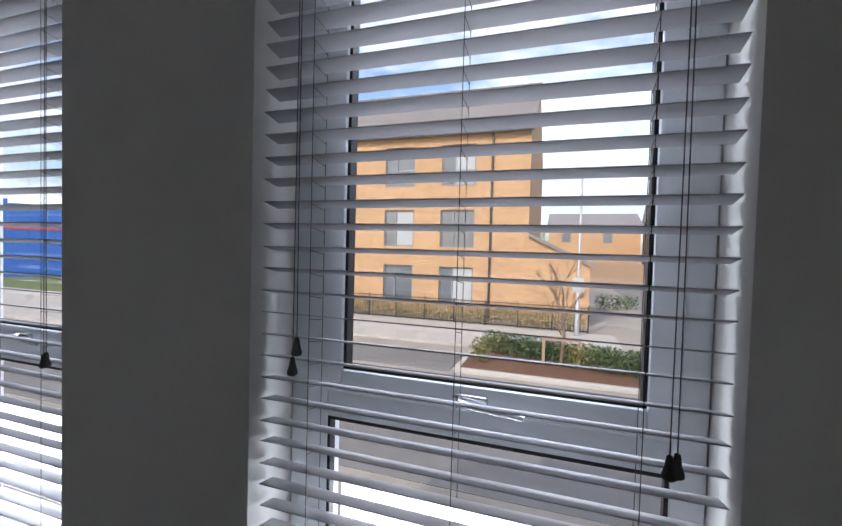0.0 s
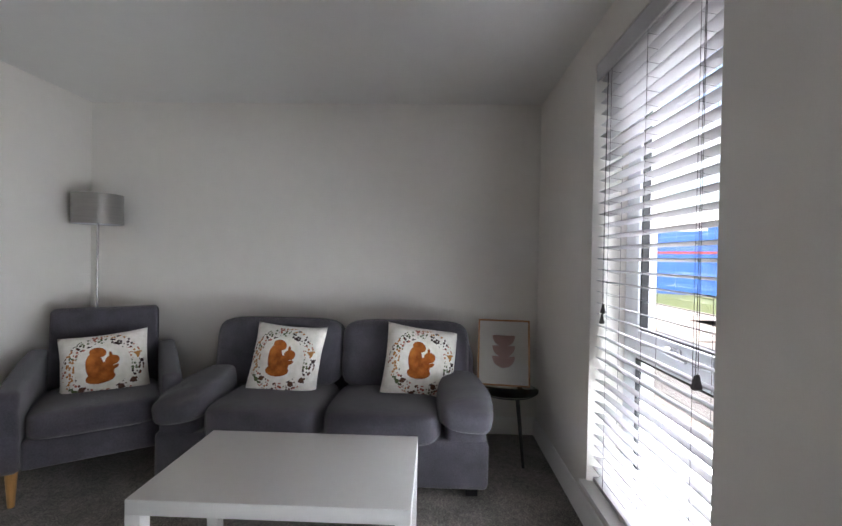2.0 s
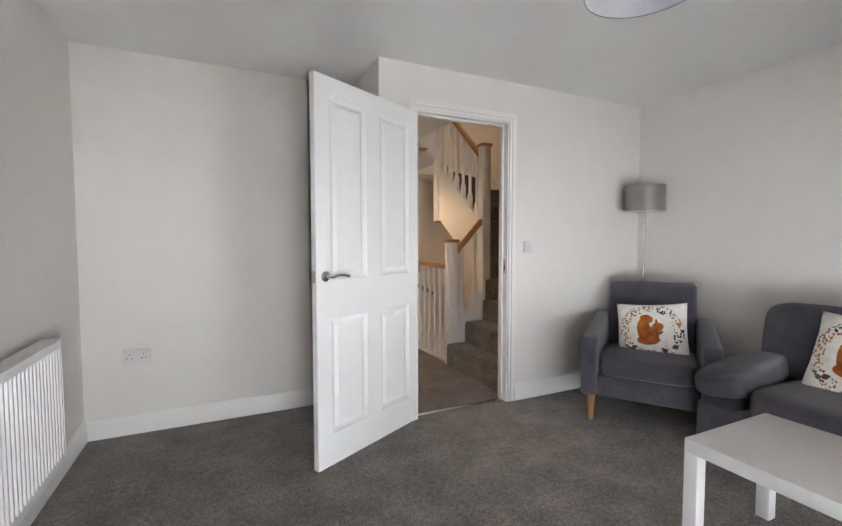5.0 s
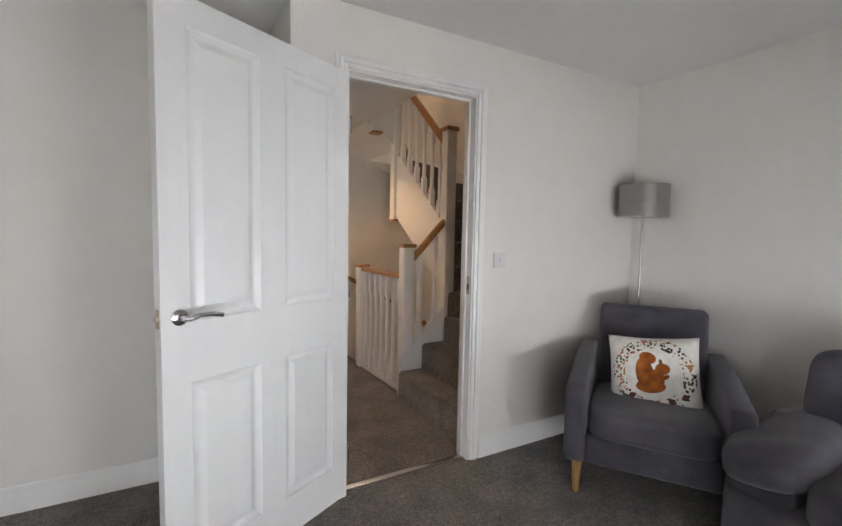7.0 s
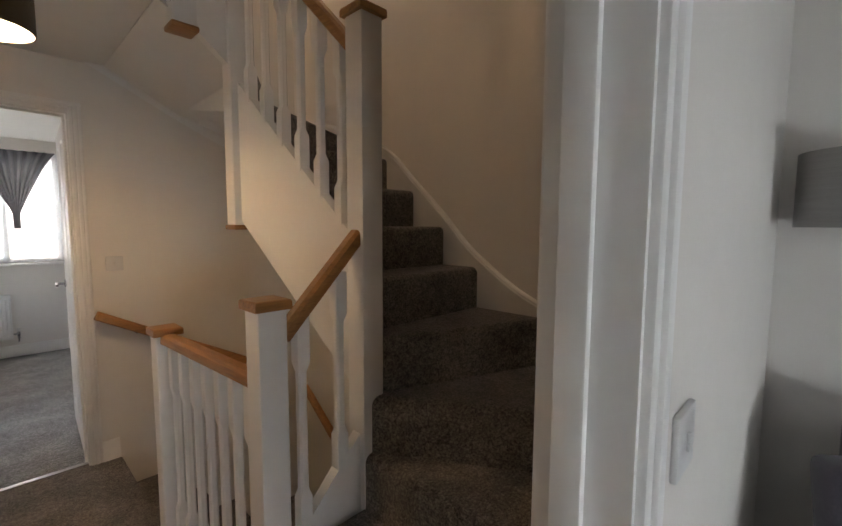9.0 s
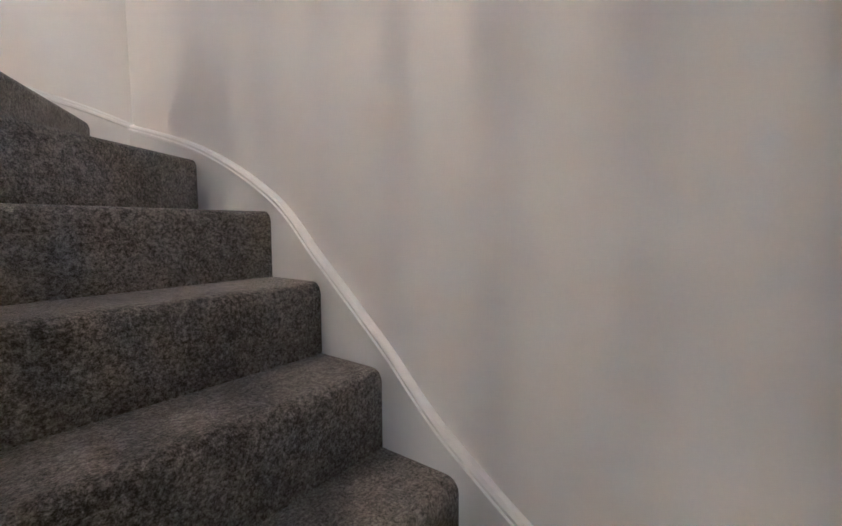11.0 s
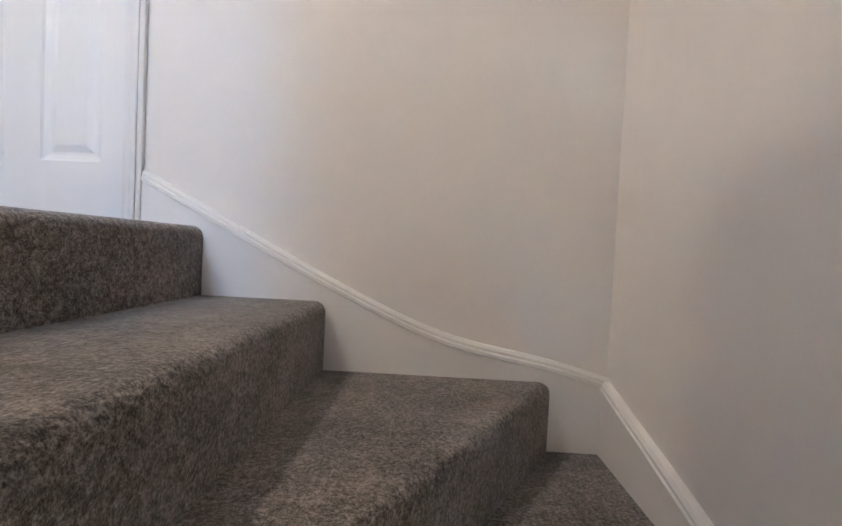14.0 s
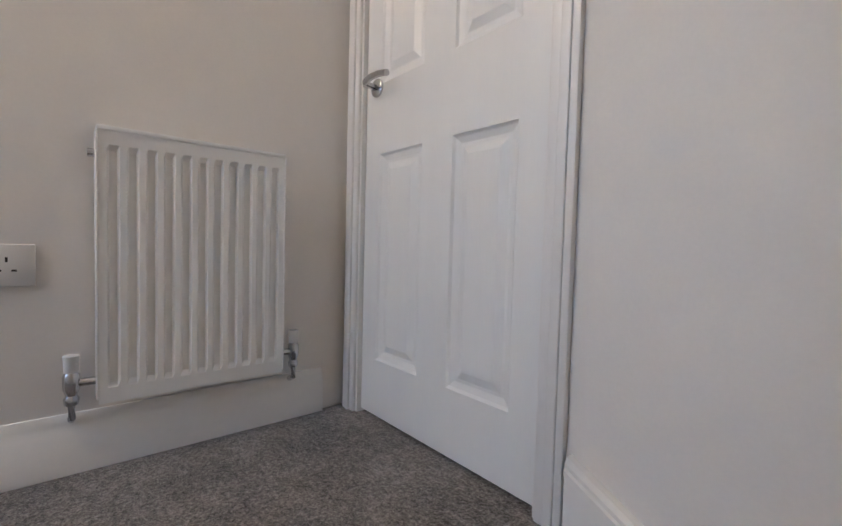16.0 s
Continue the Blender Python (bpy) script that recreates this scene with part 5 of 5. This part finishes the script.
low_hedge = bmesh.new()
for i in range(9):
    leaves(low_hedge, (5.0 + i * 0.24, 25.6 + 0.12 * i, G + 0.45), (0.3, 0.4, 0.5), 110, 0.07, rnd)
tagged(part("hedge", low_hedge, [LEAF], None, "", False), "low green hedge beside the side path", "hedge", "", "stuff")

fence = thing("railings", "black metal railings along the pavement", "railings")
for i in range(10):
    x = -8.2 + i * 1.36
    part("post", boxes((x - 0.025, x + 0.025, 16.97, 17.02, G, G + 1.15)), BLACK, fence, smooth=False)
part("rail", boxes((-8.2, 4.05, 16.985, 17.005, G + 1.05, G + 1.09)), BLACK, fence, smooth=False)
part("rail", boxes((-8.2, 4.05, 16.985, 17.005, G + 0.12, G + 0.16)), BLACK, fence, smooth=False)
me = mesh_of("bar", boxes((-0.009, 0.009, -0.009, 0.009, 0, 0.95)), BLACK)
for i in range(100):
    b = new("bar", me)
    b.parent, b.location = fence, (-8.1 + i * 0.121, 16.995, G + 0.13)

# apartment block
BX0, BX1, BY, EAVES, RIDGE = -19.0, 1.45, 19.2, 6.95, 10.6
block = thing("apartment_building", "three-storey buff brick apartment block with a grey roof", "building")
cols = [(-17.6, 1.5), (-14.4, 1.8), (-11.4, 1.5), (-8.6, 1.6), (-5.0, 1.6), (-1.95, 1.7)]
rows = [(-1.45, 0.45), (1.4, 3.24), (4.4, 6.4)]
holes = [(x - w / 2, x + w / 2, a, b) for x, w in cols for a, b in rows]
part("wall", sheet_wall("y", BY, BY + 0.3, BX0, BX1, G, EAVES, holes), BRICK, block, smooth=False)
gable = bmesh.new()
vs0 = [(BY + 0.3, G), (BY + 9, G), (BY + 9, EAVES), (BY + 4.5, RIDGE), (BY + 0.3, EAVES)]
a = [gable.verts.new((BX1 - 0.3, y, z)) for y, z in vs0]
b = [gable.verts.new((BX1, y, z)) for y, z in vs0]
gable.faces.new(a)
gable.faces.new(b)
for i in range(5):
    gable.faces.new((a[i], a[(i + 1) % 5], b[(i + 1) % 5], b[i]))
part("gable_wall", gable, BRICK, block, smooth=False)
part("back_wall", boxes((BX0, BX1 - 0.3, BY + 8.7, BY + 9, G, EAVES)), BRICK, block, smooth=False)
part("side_wall", boxes((BX0, BX0 + 0.3, BY + 0.3, BY + 8.7, G, EAVES)), BRICK, block, smooth=False)
bm = bmesh.new()
for s in range(22):
    f0, f1 = s / 22, (s + 1) / 22
    y0, y1 = BY - 0.25 + f0 * 4.75, BY - 0.25 + f1 * 4.75
    z0, z1 = EAVES - 0.1 + f0 * (RIDGE - EAVES + 0.15), EAVES - 0.1 + f1 * (RIDGE - EAVES + 0.15)
    box(bm, BX0 - 0.1, BX1 + 0.12, y0, y1 + 0.03, z0, z0 + 0.16)
part("roof", bm, TILE, block, "grey tiled roof", False)
part("gutter", boxes((BX0, BX1, BY - 0.32, BY - 0.2, EAVES - 0.14, EAVES - 0.02)), DARKP, block, "dark gutter", False)
part("downpipe", boxes((-0.35, -0.26, BY - 0.1, BY, G, EAVES - 0.1)), DARKP, block, "dark downpipe", False)
for n, (x, w) in enumerate(cols):
    for m_, (z0, z1) in enumerate(rows):
        x0, x1 = x - w / 2, x + w / 2
        win = part("window", boxes((x0, x0 + 0.07, BY + 0.08, BY + 0.16, z0, z1), (x1 - 0.07, x1, BY + 0.08, BY + 0.16, z0, z1), (x0 + 0.07, x1 - 0.07, BY + 0.08, BY + 0.16, z0, z0 + 0.07),
                                   (x0 + 0.07, x1 - 0.07, BY + 0.08, BY + 0.16, z1 - 0.07, z1), (x0 + w * 0.36, x0 + w * 0.36 + 0.07, BY + 0.08, BY + 0.16, z0 + 0.07, z1 - 0.07)), GREYFRAME, block, "grey-framed window", False)
        part("pane", boxes((x0 + 0.07, x0 + w * 0.36, BY + 0.12, BY + 0.13, z0 + 0.07, z1 - 0.07)), DARKGLASS, win, smooth=False)
        part("pane", boxes((x0 + w * 0.36 + 0.07, x1 - 0.07, BY + 0.12, BY + 0.13, z0 + 0.07, z1 - 0.07)), BLIND if (n + m_) % 2 else DARKGLASS, win, smooth=False)
        if m_ == 2:
            part("guard_rail", boxes(*[(x0 + 0.75 + i * 0.12, x0 + 0.78 + i * 0.12, BY + 0.02, BY + 0.04, z0 + 0.05, z0 + 0.8) for i in range(int((w - 0.8) / 0.12) + 1)],
                                     (x0 + 0.7, x1, BY + 0.02, BY + 0.04, z0 + 0.8, z0 + 0.84)), BLIND, win, "white guard rail", False)
lean = part("side_wing", prism(bmesh.new(), [(BX1, BY - 0.05), (4.15, BY - 0.05), (4.15, BY + 4), (BX1, BY + 4)], G, [2.0, 0.7, 0.7, 2.0]), BRICK, block, "single-storey brick wing", False)
part("wing_roof", prism(bmesh.new(), [(BX1, BY - 0.25), (4.35, BY - 0.25), (4.35, BY + 4.1), (BX1, BY + 4.1)], [2.01, 0.65, 0.65, 2.01], [2.15, 0.79, 0.79, 2.15]), TILE, lean, "sloping grey tiled roof", False)


def house(x0, x1, y, ez, rz, depth, label, wins):
    th = thing("house", label, "house")
    ws = [(a, b, c, d) for a, b, c, d in wins]
    part("wall", sheet_wall("y", y, y + 0.3, x0, x1, G, ez, ws), BRICKD if "brown" in label else BRICK, th, smooth=False)
    part("body", boxes((x0, x1, y + 0.4, y + depth, G, ez)), BRICK, th, smooth=False)
    bm = bmesh.new()
    A = [bm.verts.new(p) for p in ((x0 - 0.2, y - 0.3, ez), (x0 - 0.2, y + depth, ez), (x0 - 0.2, y + depth / 2, rz))]
    B = [bm.verts.new(p) for p in ((x1 + 0.2, y - 0.3, ez), (x1 + 0.2, y + depth, ez), (x1 + 0.2, y + depth / 2, rz))]
    bm.faces.new(A)
    bm.faces.new(B)
    for i in range(3):
        bm.faces.new((A[i], A[(i + 1) % 3], B[(i + 1) % 3], B[i]))
    part("roof", bm, TILE, th, smooth=False)
    for a, b, c, d in ws:
        w = part("window", boxes((a, a + 0.08, y + 0.1, y + 0.2, c, d), (b - 0.08, b, y + 0.1, y + 0.2, c, d), (a, b, y + 0.1, y + 0.2, c - 0.0, c + 0.08), (a, b, y + 0.1, y + 0.2, d - 0.08, d)), GREYFRAME, th, smooth=False)
        part("pane", boxes((a + 0.08, b - 0.08, y + 0.14, y + 0.16, c + 0.08, d - 0.08)), DARKGLASS, w, smooth=False)


house(1.0, 10.9, 52, 4.6, 6.4, 9, "low buff brick terrace with a grey roof in the distance", [(2.5, 3.5, 2.6, 3.9), (7, 8, 2.6, 3.9)])
house(11.4, 25, 46, 5.0, 8.3, 8, "buff brick house with a grey gabled roof beyond the turning", [(14.0, 16.5, 2.2, 3.6), (20, 22, 2.2, 3.6)])
house(-75, -48, 45, 4.5, 7.5, 10, "distant brown brick houses behind the hoarding", [(-70, -68, 1, 2.6), (-62, -60, 1, 2.6), (-55, -53, 1, 2.6)])
tf = thing("timber_fence", "tall close-boarded timber fence by the turning", "fence")
for i in range(50):
    part("board", boxes((3.5 + i * 0.3, 3.79 + i * 0.3, 44 + 0.02 * (i % 2), 44.03 + 0.02 * (i % 2), G, G + 2.4 + 0.03 * (i % 3))), FENCEW, tf, smooth=False)

ho = thing("hoarding", "tall blue painted site hoarding with a red stripe", "hoarding", at=pose(-42, 19, 0, 0, 0, 48))
for i in range(24):
    part("panel", boxes((-30 + i * 2.5, -27.52 + i * 2.5, 0.0, 0.05, G, 4.2 + 0.35 * (i % 3 == 0))), HOARD, ho, smooth=False)
part("stripe", boxes((-30, 30, -0.03, -0.005, 2.05, 2.25)), REDM, ho, "red and white stripe", False)

lamp = thing("street_lamp", "galvanised street lamp post with a small sign", "street lamp", at=pose(3.6, 16.2, G))
part("post", lathe([(0.09, 0.0), (0.09, 1.2), (0.055, 1.3), (0.045, 6.2)], 14, cap=True), STEEL, lamp)
part("lantern", boxes((-0.35, 0.1, -0.09, 0.09, 6.2, 6.28), bevel=0.02), STEEL, lamp)
part("sign", boxes((-0.2, 0.2, -0.07, -0.06, 1.75, 2.3)), BLIND, lamp, "white parking sign", False)
bl = thing("bollard", "dark bollard beside the side path", "bollard", at=pose(6.5, 14.0, G))
part("shaft", lathe([(0.07, 0), (0.07, 0.9), (0.05, 1.0)], 12, cap=True), BLACK, bl)
part("cap", lathe([(0.075, 0.9), (0.075, 0.95)], 12, cap=True), BLIND, bl)
copy_thing(bl, pose(6.5, 17.2, G))


def bare_tree(x, y, h, seed, stake=False):
    rn = random.Random(seed)
    th = thing("tree", "bare winter tree with fine twigs" if not stake else "young bare tree held by a timber stake", "tree", at=pose(x, y, G))
    part("trunk", tube([(0, 0, 0), (0.02 * h, 0, h * 0.3), (0, 0.02 * h, h * 0.6)], 0.018 * h, 8, taper=0.5), BARK, th)
    bm = bmesh.new()

    def grow(p, d, l, r, n):
        q = p + d * l
        tube([p, (p + q) / 2 + Vector((rn.uniform(-1, 1), rn.uniform(-1, 1), 0)) * l * 0.06, q], r, 4, bm, 0.6)
        if n:
            for _ in range(3):
                dd = (d + Vector((rn.uniform(-0.7, 0.7), rn.uniform(-0.7, 0.7), rn.uniform(-0.15, 0.5)))).normalized()
                grow(p + (q - p) * rn.uniform(0.55, 1.0), dd, l * rn.uniform(0.6, 0.8), r * 0.58, n - 1)
    for k in range(5):
        grow(Vector((0, 0.0, h * (0.3 + 0.07 * k))), Vector((rn.uniform(-0.8, 0.8), rn.uniform(-0.8, 0.8), 0.9)).normalized(), h * 0.2, 0.008 * h, 3)
    part("crown", bm, BARK, th, "bare twigs")
    if stake:
        part("stake", boxes((-0.5, -0.42, -0.04, 0.04, 0, 0.9), (0.42, 0.5, -0.04, 0.04, 0, 0.9), (-0.5, 0.5, -0.05, 0.05, 0.8, 0.9)), FENCEW, th, "pale timber stake", False)


bare_tree(3.1, 11.3, 3.2, 3, True)
bare_tree(15.5, 62, 9.5, 5)
bare_tree(23, 66, 10.5, 6)
bare_tree(-1.0, 70, 8.5, 9)
bare_tree(-58, 40, 9.0, 12)
